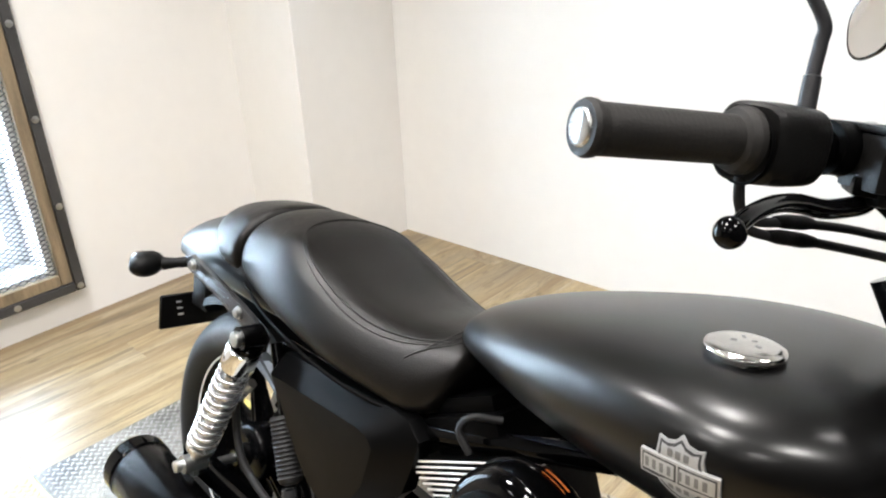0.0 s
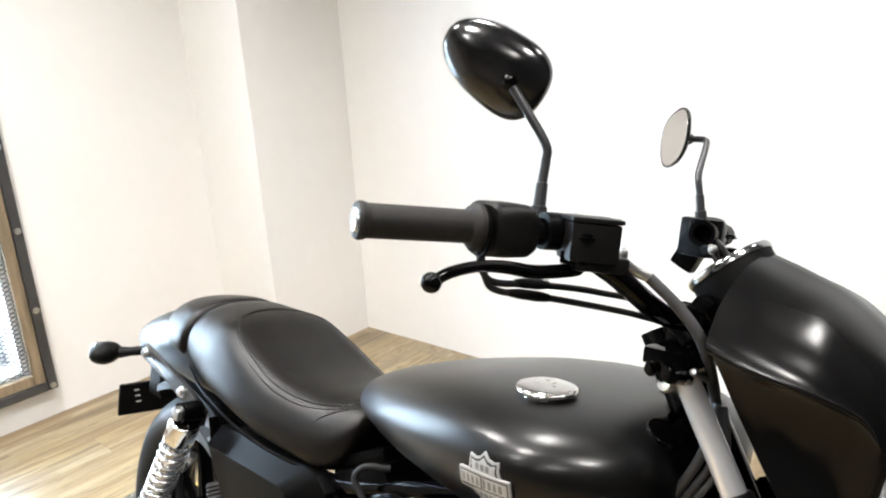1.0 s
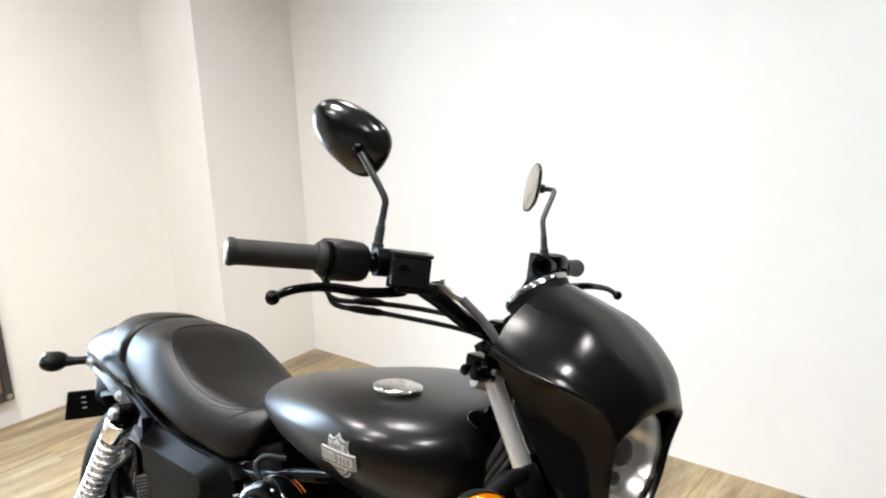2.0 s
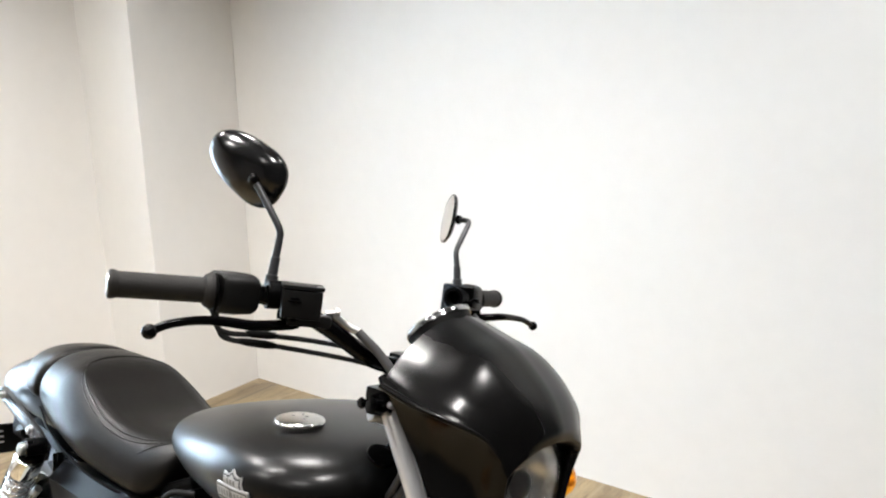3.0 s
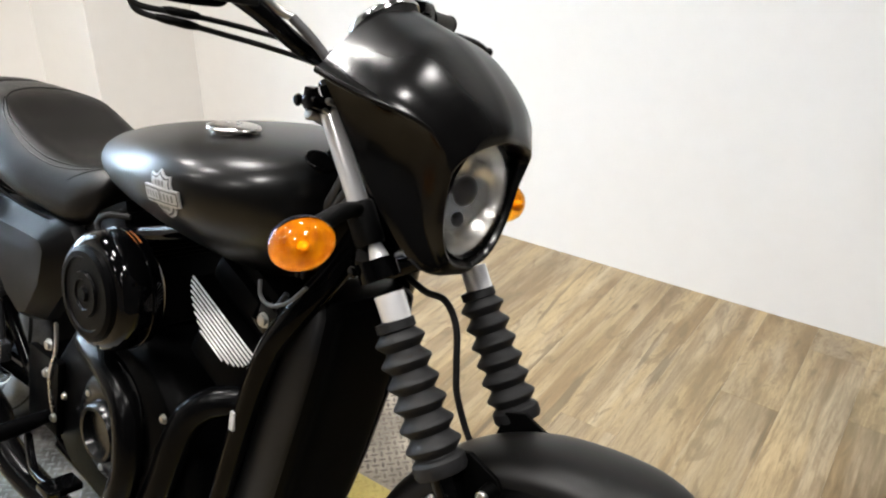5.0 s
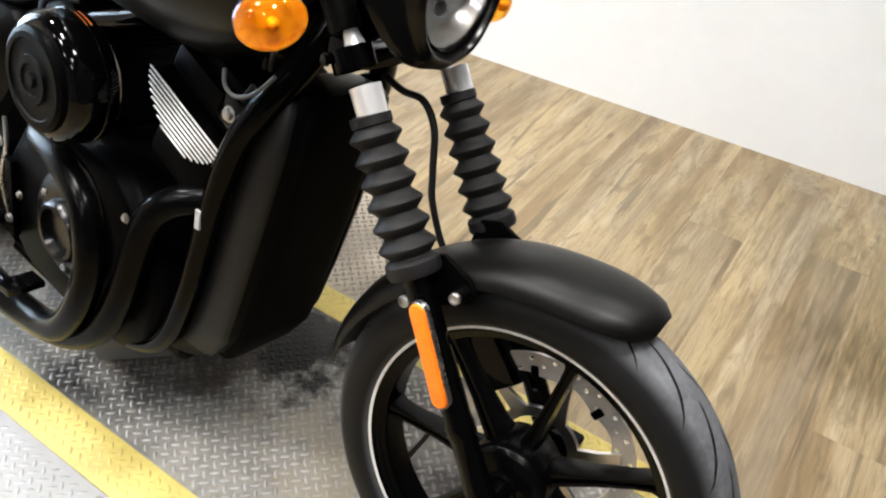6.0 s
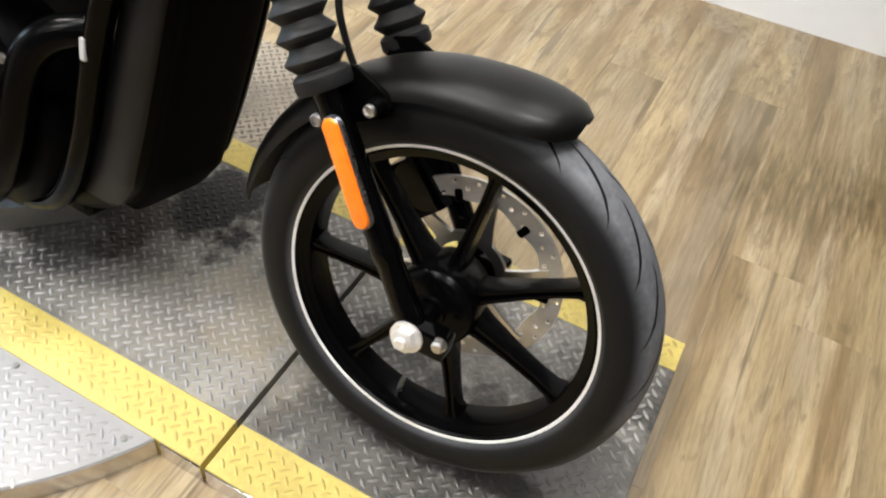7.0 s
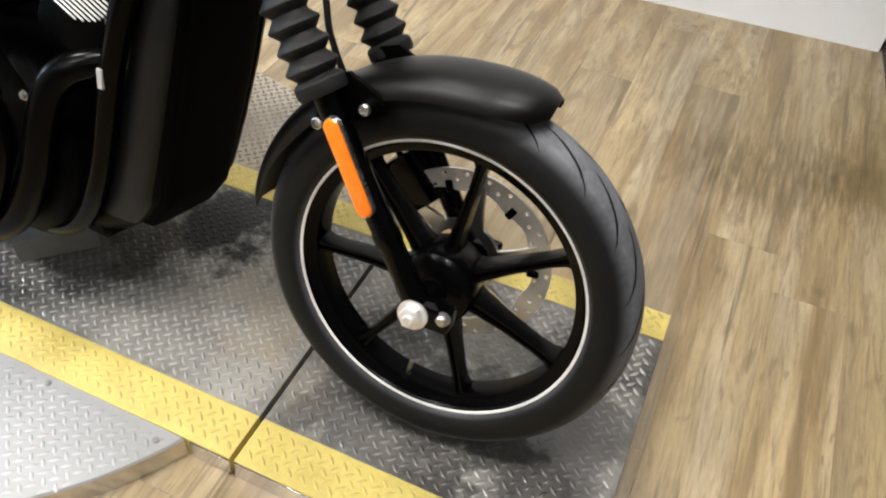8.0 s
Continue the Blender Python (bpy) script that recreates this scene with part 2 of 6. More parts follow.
def plank_material():
    """Streaked oak: tan, grey-brown and pale bands along each plank, knots and a few grimy patches."""
    m = surface("weathered_oak_plank", (0.35, 0.266, 0.146), 0.30, spec=0.5, vary=0.14, scale=3, bump=0.12, bump_scale=40, stretch=(9, 1, 1), per_object=0.16)
    nt, n = m.node_tree, m.node_tree.nodes
    link, b = nt.links.new, m.node_tree.nodes["Principled BSDF"]
    out = b.inputs["Base Color"].links[0].from_socket
    co, info, add = n.new("ShaderNodeTexCoord"), n.new("ShaderNodeObjectInfo"), n.new("ShaderNodeVectorMath")
    seed = n.new("ShaderNodeMath")
    seed.operation, seed.inputs[1].default_value = "MULTIPLY", 37.0
    link(info.outputs["Random"], seed.inputs[0])
    link(co.outputs["Object"], add.inputs[0]), link(seed.outputs[0], add.inputs[1])
    geo = n.new("ShaderNodeNewGeometry")

    def noise(vec, sc, st, lo, hi, bend=0.5):
        mp, nz, rg = n.new("ShaderNodeMapping"), n.new("ShaderNodeTexNoise"), n.new("ShaderNodeMapRange")
        mp.inputs["Scale"].default_value = st
        nz.inputs["Scale"].default_value, nz.inputs["Detail"].default_value, nz.inputs["Distortion"].default_value = sc, 6, bend
        rg.inputs[1].default_value, rg.inputs[2].default_value = lo, hi
        link(vec, mp.inputs[0]), link(mp.outputs[0], nz.inputs["Vector"]), link(nz.outputs["Fac"], rg.inputs[0])
        return rg.outputs[0]
    tone = noise(add.outputs[0], 1.6, (3.6, 0.35, 1), 0.48, 0.66)
    streak = noise(add.outputs[0], 2.6, (5.5, 0.45, 1), 0.46, 0.62)
    pale = noise(add.outputs[0], 3.0, (6.0, 0.4, 1), 0.50, 0.70)
    dark = noise(add.outputs[0], 3.4, (7.5, 0.3, 1), 0.60, 0.66, 0.9)
    patch = noise(add.outputs[0], 5.5, (4.5, 0.9, 1), 0.56, 0.66, 1.5)
    grain = noise(add.outputs[0], 9.0, (16, 1, 1), 0.46, 0.72)
    fine = noise(add.outputs[0], 40.0, (10, 1, 1), 0.40, 0.75)
    grime = noise(geo.outputs["Position"], 1.5, (1.3, 0.9, 1), 0.52, 0.72, 1.2)
    mp, vo, rg = n.new("ShaderNodeMapping"), n.new("ShaderNodeTexVoronoi"), n.new("ShaderNodeMapRange")
    mp.inputs["Scale"].default_value = (3.0, 1.2, 1)
    vo.inputs["Scale"].default_value = 2.4
    rg.inputs[1].default_value, rg.inputs[2].default_value, rg.inputs[3].default_value, rg.inputs[4].default_value = 0.02, 0.09, 0.8, 0.0
    link(add.outputs[0], mp.inputs[0]), link(mp.outputs[0], vo.inputs["Vector"]), link(vo.outputs["Distance"], rg.inputs[0])
    knot = rg.outputs[0]
    for fac, colour, amount in ((tone, (0.215, 0.172, 0.118), 0.75), (streak, (0.18, 0.12, 0.056), 0.8), (pale, (0.46, 0.38, 0.26), 0.7), (dark, (0.075, 0.055, 0.032), 0.62), (grain, (0.125, 0.09, 0.05), 0.5),
                                (patch, (0.13, 0.095, 0.05), 0.5), (fine, (0.12, 0.09, 0.055), 0.28), (knot, (0.05, 0.032, 0.018), 0.85), (grime, (0.11, 0.078, 0.04), 0.5)):
        mx, sc = n.new("ShaderNodeMix"), n.new("ShaderNodeMath")
        sc.operation, sc.inputs[1].default_value = "MULTIPLY", amount
        mx.data_type = "RGBA"
        link(fac, sc.inputs[0]), link(sc.outputs[0], mx.inputs[0]), link(out, mx.inputs[6])
        mx.inputs[7].default_value = (*colour, 1)
        out = mx.outputs[2]
    link(out, b.inputs["Base Color"])
    return m


PLANK = plank_material()
stained(PLANK, ((1.10, 1.16, 0.30, 0.30, (0.14, 0.10, 0.045)), (1.09, 0.99, 0.13, 0.52, (0.09, 0.06, 0.022)), (1.26, 1.11, 0.14, 0.52, (0.09, 0.06, 0.022)), (0.97, 1.05, 0.10, 0.5, (0.085, 0.06, 0.022)),
                (0.84, 1.38, 0.15, 0.45, (0.12, 0.095, 0.05)), (0.80, 0.98, 0.10, 0.4, (0.11, 0.07, 0.03)), (0.50, 1.25, 0.16, 0.35, (0.13, 0.10, 0.055))), (6, 0.55, 1), 13.0, 2.2, 0.75)


def tyre_material():
    """Rubber with curved grooves cut round the tread; the wheel turns about y."""
    m = surface("tyre_rubber", (0.115, 0.119, 0.128), 0.55, spec=0.2, vary=0.45, scale=10, bump=0.0)
    nt, n = m.node_tree, m.node_tree.nodes
    link, b = nt.links.new, m.node_tree.nodes["Principled BSDF"]
    co, sep = n.new("ShaderNodeTexCoord"), n.new("ShaderNodeSeparateXYZ")
    link(co.outputs["Object"], sep.inputs[0])

    def op(kind, a, c=None, d=None):
        k = n.new("ShaderNodeMath")
        k.operation = kind
        for i, v in enumerate((a, c, d)):
            if v is None:
                continue
            if isinstance(v, (int, float)):
                k.inputs[i].default_value = v
            else:
                link(v, k.inputs[i])
        return k.outputs[0]
    x, y, z = sep.outputs
    ang = op("ARCTAN2", op("SUBTRACT", z, 0.296), x)
    ay = op("ABSOLUTE", y)
    # each groove sweeps back from the crown to the shoulder
    u = op("ADD", op("MULTIPLY", ang, 21 / (2 * math.pi)), op("MULTIPLY", op("POWER", op("DIVIDE", ay, 0.05), 0.55), 2.0))
    u = op("ADD", u, op("MULTIPLY", op("SIGN", y), 0.25))
    f = op("ABSOLUTE", op("SUBTRACT", op("FRACT", op("ADD", u, 50.0)), 0.5))
    line = op("LESS_THAN", f, op("MULTIPLY", op("SUBTRACT", 1.0, op("POWER", op("DIVIDE", ay, 0.042), 2.0)), 0.095))
    zone = op("MULTIPLY", op("GREATER_THAN", ay, 0.007), op("LESS_THAN", ay, 0.042))
    groove = op("MULTIPLY", line, zone)
    bp = n.new("ShaderNodeBump")
    bp.invert = True
    bp.inputs["Strength"].default_value, bp.inputs["Distance"].default_value = 1.0, 0.004
    link(groove, bp.inputs["Height"]), link(bp.outputs[0], b.inputs["Normal"])
    base = b.inputs["Base Color"].links[0].from_socket
    side = n.new("ShaderNodeMix")
    side.data_type = "RGBA"
    rg = n.new("ShaderNodeMapRange")
    rg.inputs[1].default_value, rg.inputs[2].default_value = 0.032, 0.046
    link(ay, rg.inputs[0]), link(rg.outputs[0], side.inputs[0]), link(base, side.inputs[6])
    side.inputs[7].default_value = (0.006, 0.006, 0.0065, 1)
    mx = n.new("ShaderNodeMix")
    mx.data_type = "RGBA"
    link(groove, mx.inputs[0]), link(side.outputs[2], mx.inputs[6])
    mx.inputs[7].default_value = (0.003, 0.003, 0.003, 1)
    link(mx.outputs[2], b.inputs["Base Color"])
    return m


TYRE = tyre_material()

# ---- building helpers ----


def link_mesh(name, bm, material, parent=None, label="", sharp=38):
    me = bpy.data.meshes.new(name)
    bmesh.ops.recalc_face_normals(bm, faces=bm.faces[:])
    for f in bm.faces:
        f.smooth = True
    bm.to_mesh(me)
    bm.free()
    me.set_sharp_from_angle(angle=radians(sharp))
    me.materials.append(material)
    ob = new(name, me)
    if parent is not None:
        ob.parent = parent
    return tagged(ob, label)


part = link_mesh


def V(*a):
    return Vector(a)


def box(bm, lo, hi, bevel=0.0, seg=2, m=None):
    """A box between two corners, its edges rounded."""
    lo, hi = Vector(lo), Vector(hi)
    r = bmesh.ops.create_cube(bm, size=1.0, matrix=Matrix.Translation((lo + hi) / 2) @ Matrix.Diagonal((*(hi - lo), 1)))
    vs = r["verts"]
    if bevel:
        es = list({e for v in vs for e in v.link_edges})
        r = bmesh.ops.bevel(bm, geom=es, offset=bevel, segments=seg, affect="EDGES", profile=0.7)
        vs = list({v for f in r["faces"] for v in f.verts} | {v for v in vs if v.is_valid})
    if m is not None:
        bmesh.ops.transform(bm, matrix=m, verts=[v for v in vs if v.is_valid])
    return vs


def rings(bm, rows, closed=True, cap=True):
    """Skin over rows of points, each row a ring (or an open strip)."""
    vv = [[bm.verts.new(p) for p in row] for row in rows]
    n = len(vv[0])
    for a, b in zip(vv, vv[1:]):
        for i in range(n if closed else n - 1):
            j = (i + 1) % n
            bm.faces.new((a[i], a[j], b[j], b[i]))
    if cap and closed:
        bm.faces.new(vv[0][::-1]), bm.faces.new(vv[-1])
    return vv


def lathe(bm, profile, centre=(0, 0, 0), axis=(0, 1, 0), seg=48, closed=False):
    """Turn a profile of (along, radius) about an axis."""
    c, a = Vector(centre), Vector(axis).normalized()
    q = a.to_track_quat("Z", "Y").to_matrix()
    rows = []
    for s, r in profile:
        rows.append([c + a * s + q @ V(r * math.cos(k), r * math.sin(k), 0) for k in (2 * math.pi * i / seg for i in range(seg))])
    if closed:
        rows.append(rows[0])
    return rings(bm, rows, True, not closed)


def spline(points, n):
    """n points on a smooth curve through the given ones."""
    P = [Vector(p) for p in points]
    P = [P[0] * 2 - P[1]] + P + [P[-1] * 2 - P[-2]]
    out = []
    last = len(P) - 3
    for k in range(n):
        s = k / (n - 1) * last
        i = min(int(s), last - 1)
        t = s - i
        a, b, c, d = P[i:i + 4]
        out.append(0.5 * ((2 * b) + (c - a) * t + (2 * a - 5 * b + 4 * c - d) * t * t + (3 * b - a - 3 * c + d) * t ** 3))
    return out


def tube(bm, points, radius, n=40, seg=12, cap=True):
    """A round bar along a smooth curve; radius is a number or a list along it."""
    pts = spline(points, n) if len(points) > 2 else [Vector(points[0]).lerp(Vector(points[1]), k / (n - 1)) for k in range(n)]
    rad = radius if isinstance(radius, (list, tuple)) else [radius, radius]
    up, rows = V(0.123, 0.456, 0.88), []
    for k, p in enumerate(pts):
        d = (pts[min(k + 1, n - 1)] - pts[max(k - 1, 0)]).normalized()
        u = (up - d * up.dot(d)).normalized()
        w = d.cross(u)
        up = u
        s = k / (n - 1) * (len(rad) - 1)
        i = min(int(s), len(rad) - 2)
        r = rad[i] + (rad[i + 1] - rad[i]) * (s - i)
        rows.append([p + r * (u * math.cos(a) + w * math.sin(a)) for a in (2 * math.pi * j / seg for j in range(seg))])
    return rings(bm, rows, True, cap)


def sheet(bm, rows, thick):
    """An open skin given a thickness: rows of points, doubled inwards along the normals."""
    vv = rings(bm, rows, False, False)
    bm.normal_update()
    fs = bm.faces[:]
    bmesh.ops.recalc_face_normals(bm, faces=fs)
    bmesh.ops.solidify(bm, geom=fs, thickness=thick)
    return vv


def slab(bm, outline, thick, m, bevel=0.0, seg=2):
    """A flat plate of a given outline (x, y), its edges rounded, laid at pose m."""
    vs = [bm.verts.new((x, y, 0)) for x, y in outline]
    f = bm.faces.new(vs)
    r = bmesh.ops.extrude_face_region(bm, geom=[f])
    top = [v for v in r["geom"] if isinstance(v, bmesh.types.BMVert)]
    bmesh.ops.translate(bm, verts=top, vec=(0, 0, thick))
    allv = vs + top
    if bevel:
        tf = [g for g in r["geom"] if isinstance(g, bmesh.types.BMFace)]
        es = [e for t in tf for e in t.edges]
        rb = bmesh.ops.bevel(bm, geom=es, offset=bevel, segments=seg, affect="EDGES", profile=0.6)
        allv = list({v for v in allv if v.is_valid} | {v for q in rb["faces"] for v in q.verts})
    bmesh.ops.transform(bm, matrix=m, verts=allv)


def ball(bm, centre, radii, m=None, u=20, v=12):
    mm = Matrix.Translation(centre) @ (m or Matrix.Identity(4)) @ Matrix.Diagonal((*radii, 1))
    return bmesh.ops.create_uvsphere(bm, u_segments=u, v_segments=v, radius=1, matrix=mm)["verts"]


def bolt(bm, p, axis, r=0.008, h=0.006):
    """A domed bolt head on a washer."""
    a = Vector(axis).normalized()
    lathe(bm, [(0, r * 1.35), (h * 0.3, r * 1.35), (h * 0.32, r), (h * 0.9, r * 0.95), (h, r * 0.6), (h, 0.0005)], p, a, 12)


def bm_new():
    return bmesh.new()

# ---- the room ----
CSLOPE = math.tan(radians(2.8))


def back_y(x):
    """The long back wall, 2.8 degrees off the x axis."""
    return 1.63 + (x + 2.0) * CSLOPE


XA, XCH, YCH, XD, YE = -2.44, -2.028, 1.13, 1.30, -5.0
XF = XD + 0.08 * (1.79 - YE)
PLANK_W, PLANK_L = 0.155, 1.22


def prism(bm, outline, z0, z1):
    lo = [bm.verts.new((x, y, z0)) for x, y in outline]
    hi = [bm.verts.new((x, y, z1)) for x, y in outline]
    n = len(lo)
    bm.faces.new(lo[::-1]), bm.faces.new(hi)
    for i in range(n):
        bm.faces.new((lo[i], lo[(i + 1) % n], hi[(i + 1) % n], hi[i]))


def wall(name, outline, label, z0=-0.02, z1=CEILING, paint=WALL):
    bm = bm_new()
    prism(bm, outline, z0, z1)
    return tagged(part(name, bm, paint, None, label, 30), "", "wall", "", "structure")


wall("wall_back", [(-2.9, back_y(-2.9)), (XD, back_y(XD)), (XD, back_y(XD) + 0.15), (-2.9, back_y(-2.9) + 0.15)], "plain white painted wall with a faint warm cast")
wall("wall_chase", [(XA - 0.1, YCH + 0.012), (XCH, YCH), (XCH - 0.012, back_y(XCH) - 0.002), (XA - 0.1, back_y(XA) - 0.002)], "white boxed-out wall corner beside the back wall")
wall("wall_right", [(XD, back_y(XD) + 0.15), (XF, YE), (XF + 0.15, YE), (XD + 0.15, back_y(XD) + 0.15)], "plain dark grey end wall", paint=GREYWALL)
wall("wall_front", [(XA - 0.2, YE), (XA - 0.2, YE - 0.15), (XF + 0.15, YE - 0.15), (XF + 0.15, YE)], "plain light grey wall closing the showroom", paint=PALEWALL)
# the window wall: four pieces round the opening
WY0, WY1, WZ0, WZ1 = -0.68, 0.275, 0.21, 1.97
TH = 0.22
win = bm_new()
box(win, (XA - TH, WY1, -0.02), (XA, YCH + 0.01, CEILING))
box(win, (XA - TH, YE, -0.02), (XA, WY0, CEILING))
box(win, (XA - TH, WY0, -0.02), (XA, WY1, WZ0))
box(win, (XA - TH, WY0, WZ1), (XA, WY1, CEILING))
tagged(part("wall_window", win, WALL, None, "white painted wall pierced by a caged window", 30), "", "wall", "", "structure")
bm = bm_new()
box(bm, (XA - 0.3, YE - 0.2, CEILING), (XF + 0.2, back_y(XD) + 0.2, CEILING + 0.12))
tagged(part("ceiling", bm, CEIL, None, "plain dark grey ceiling", 30), "", "ceiling", "", "structure")

# unseen ceiling lamps, some added as fill: square panels with a white frame
first = None
for lx, ly, watts in LAMPS:
    if first is None:
        first = tagged(new("ceiling_lamp"), "unseen square white framed ceiling panel lamp, placed to light the room", "ceiling lamp", "ceiling panel lamps")
        fr = bm_new()
        for a in range(4):
            box(fr, (-0.19, 0.163, -0.035), (0.19, 0.19, 0.0), 0.003, 1, Matrix.Rotation(a * math.pi / 2, 4, "Z"))
        part("lamp_frame", fr, LAMPWHITE, first)
        first.matrix_world = pose(lx, ly, CEILING)
    else:
        copy_thing(first, pose(lx, ly, CEILING))

# window: white inner frame, bright outside
bm = bm_new()
WF = XA - TH + 0.04
MULL = (-0.16,)
for y0, y1, z0, z1 in ((WY0, WY1, WZ0, WZ0 + 0.07), (WY0, WY1, WZ1 - 0.07, WZ1), (WY0, WY0 + 0.06, WZ0 + 0.07, WZ1 - 0.07), (WY1 - 0.06, WY1, WZ0 + 0.07, WZ1 - 0.07), *((y - 0.025, y + 0.025, WZ0 + 0.07, WZ1 - 0.07) for y in MULL)):
    box(bm, (WF - 0.03, y0 + 0.002, z0 + 0.002), (WF + 0.03, y1 - 0.002, z1 - 0.002), 0.004, 1)
WFRAME = surface("white_window_frame", (0.82, 0.83, 0.84), 0.4, vary=0.06, scale=10)
window = tagged(part("window_1", bm, WFRAME, None, "white framed window behind a steel mesh guard"), "", "window", "", "structure")
PANE = glassy("window_glass", (1, 1, 1), 0.0, 1.1)
for y0, y1 in zip((WY0 + 0.06, *(y + 0.025 for y in MULL[::-1])), (*(y - 0.025 for y in MULL[::-1]), WY1 - 0.06)):
    bm = bm_new()
    box(bm, (WF - 0.004, y0, WZ0 + 0.07), (WF + 0.004, y1, WZ1 - 0.07))
    pane = part("pane", bm, PANE, window)
    pane.visible_shadow = False
bm = bm_new()
box(bm, (XA - 1.7, -3.2, -0.5), (XA - 1.65, 2.6, 3.2))
tagged(part("backdrop", bm, glowing("daylight_outside", (0.87, 0.94, 1.0), 4.5), None, "bright hazy daylight outside the window"), "", "backdrop", "", "structure")

# window guard: dark steel angle, timber inlay and expanded metal
GY0, GY1, GZ0, GZ1 = -0.78, 0.372, 0.122, 2.08
guard = tagged(new("window_guard"), "dark steel and timber window guard with expanded metal mesh", "window guard")
guard.matrix_world = pose(XA, 0, 0)
for nm, w0, w1, depth, mat in (("steel_angle", 0.0, 0.034, 0.045, FRAMESTEEL), ("timber_strip", 0.034, 0.075, 0.036, WOODTRIM)):
    for side in range(4):
        bm = bm_new()
        a, b = w0, w1
        lo, hi = {0: ((GY1 - b, GZ0 + a), (GY1 - a, GZ1 - a)), 1: ((GY0 + a, GZ0 + a), (GY0 + b, GZ1 - a)),
                  2: ((GY0 + b, GZ0 + a), (GY1 - b, GZ0 + b)), 3: ((GY0 + b, GZ1 - b), (GY1 - b, GZ1 - a))}[side]
        box(bm, (0.001, lo[0], lo[1]), (depth, hi[0], hi[1]), 0.003, 1)
        part(nm, bm, mat, guard)
for k in range(7):
    bm = bm_new()
    bolt(bm, (0.045, GY1 - 0.017, GZ0 + 0.017 + 0.3 * k), (1, 0, 0), 0.009, 0.006)
    part("bolt", bm, ZINC, guard)
for y in (0.14, -0.17, -0.48):
    bm = bm_new()
    bolt(bm, (0.045, y, GZ0 + 0.017), (1, 0, 0), 0.009, 0.006)
    part("bolt", bm, ZINC, guard)
bm = bm_new()
IY0, IY1, IZ0, IZ1 = GY0 + 0.072, GY1 - 0.072, GZ0 + 0.072, GZ1 - 0.072
slope, pitch = math.tan(radians(27)), 0.0165
for sgn in (1, -1):
    c = IZ0 - (IY1 - IY0) * slope - 0.1
    while c < IZ1 + (IY1 - IY0) * slope:
        seg = []
        for y in (IY0, IY1):
            seg.append([y, c + sgn * slope * (y - (IY0 if sgn > 0 else IY1)) * 1.0])
        (ya, za), (yb, zb) = seg
        # clip to the panel
        pts = []
        for s in range(61):
            y = ya + (yb - ya) * s / 60
            z = za + (zb - za) * s / 60
            if IZ0 <= z <= IZ1:
                pts.append((y, z))
        if len(pts) > 1:
            (ya, za), (yb, zb) = pts[0], pts[-1]
            w, x0 = 0.0013, 0.018 + 0.002 * (sgn > 0)
            vs = [bm.verts.new(p) for p in ((x0, ya, za - w), (x0, yb, zb - w), (x0, yb, zb + w), (x0, ya, za + w))]
            wv = [bm.verts.new((v.co.x + 0.003, v.co.y, v.co.z)) for v in vs]
            bm.faces.new(wv)
            bm.faces.new(vs[::-1])
            for i in range(4):
                bm.faces.new((vs[i], vs[(i + 1) % 4], wv[(i + 1) % 4], wv[i]))
        c += pitch
part("mesh_panel", bm, WIRE, guard, "expanded metal mesh", 180)

# ---- turntable platform ----
H = 0.05
TX, TY, TR = -0.32, 0.083, 0.668
LY0, LY1 = -0.228, 0.400
LX0, LX1, SEAM = -1.62, 0.945, 0.362
SEAM2 = 2 * TX - SEAM
SN, SF = 0.088, 0.070


BAR_L, BAR_W, BAR_H = 0.0108, 0.0033, 0.0019
NEAR_BARS = (0.18, 0.54, -0.28, -0.04)


def bar_faces(bm, p, a):
    """One raised tread bar: a low lens-shaped ridge at p, turned by a."""
    u, w = V(math.cos(a), math.sin(a), 0), V(-math.sin(a), math.cos(a), 0)
    b = [bm.verts.new(p + u * BAR_L * k + w * BAR_W * q) for k, q in ((-1, 0), (-0.35, -1), (0.35, -1), (1, 0), (0.35, 1), (-0.35, 1))]
    t = [bm.verts.new(p + u * BAR_L * k + V(0, 0, BAR_H)) for k in (-0.55, 0.55)]
    bm.faces.new((b[0], b[1], t[0])), bm.faces.new((b[1], b[2], t[1], t[0])), bm.faces.new((b[2], b[3], t[1]))
    bm.faces.new((b[3], b[4], t[1])), bm.faces.new((b[4], b[5], t[0], t[1])), bm.faces.new((b[5], b[0], t[0]))


BAR_MESHES = {}


def tread(inside, x0, x1, y0, y1, z, material, plate, label, pitch=0.0174):
    """Raised tread bars, crossed in pairs over a region: single pieces in the near stretch, the rest joined."""
    n = int(1.5 * max(x1 - x0, y1 - y0) / pitch) + 2
    cx, cy, k = (x0 + x1) / 2, (y0 + y1) / 2, math.sqrt(0.5)
    bm = bm_new()
    if material.name not in BAR_MESHES:
        one = bm_new()
        bar_faces(one, V(0, 0, 0), 0)
        me = bpy.data.meshes.new("tread_bar")
        one.to_mesh(me)
        one.free()
        me.materials.append(material)
        BAR_MESHES[material.name] = me
    for i in range(-n, n):
        for j in range(-n, n):
            x, y = cx + (i - j) * pitch * k, cy + (i + j) * pitch * k
            if not (x0 <= x <= x1 and y0 <= y <= y1 and inside(x, y)):
                continue
            a = radians(45 if (i + j) % 2 else -45)
            if NEAR_BARS[0] < x < NEAR_BARS[1] and NEAR_BARS[2] < y < NEAR_BARS[3]:
                ob = new("tread_bar", BAR_MESHES[material.name])
                ob.parent = plate
                ob.matrix_basis = Matrix.Translation((x, y, z)) @ Matrix.Rotation(a, 4, "Z")
            else:
                bar_faces(bm, V(x, y, z), a)
    tagged(part("tread_pattern", bm, material, plate, "", 180), label, "", "", "stuff")


platform = tagged(new("motorcycle_turntable"), "round tread-plate turntable with a yellow-edged steel lane", "turntable")
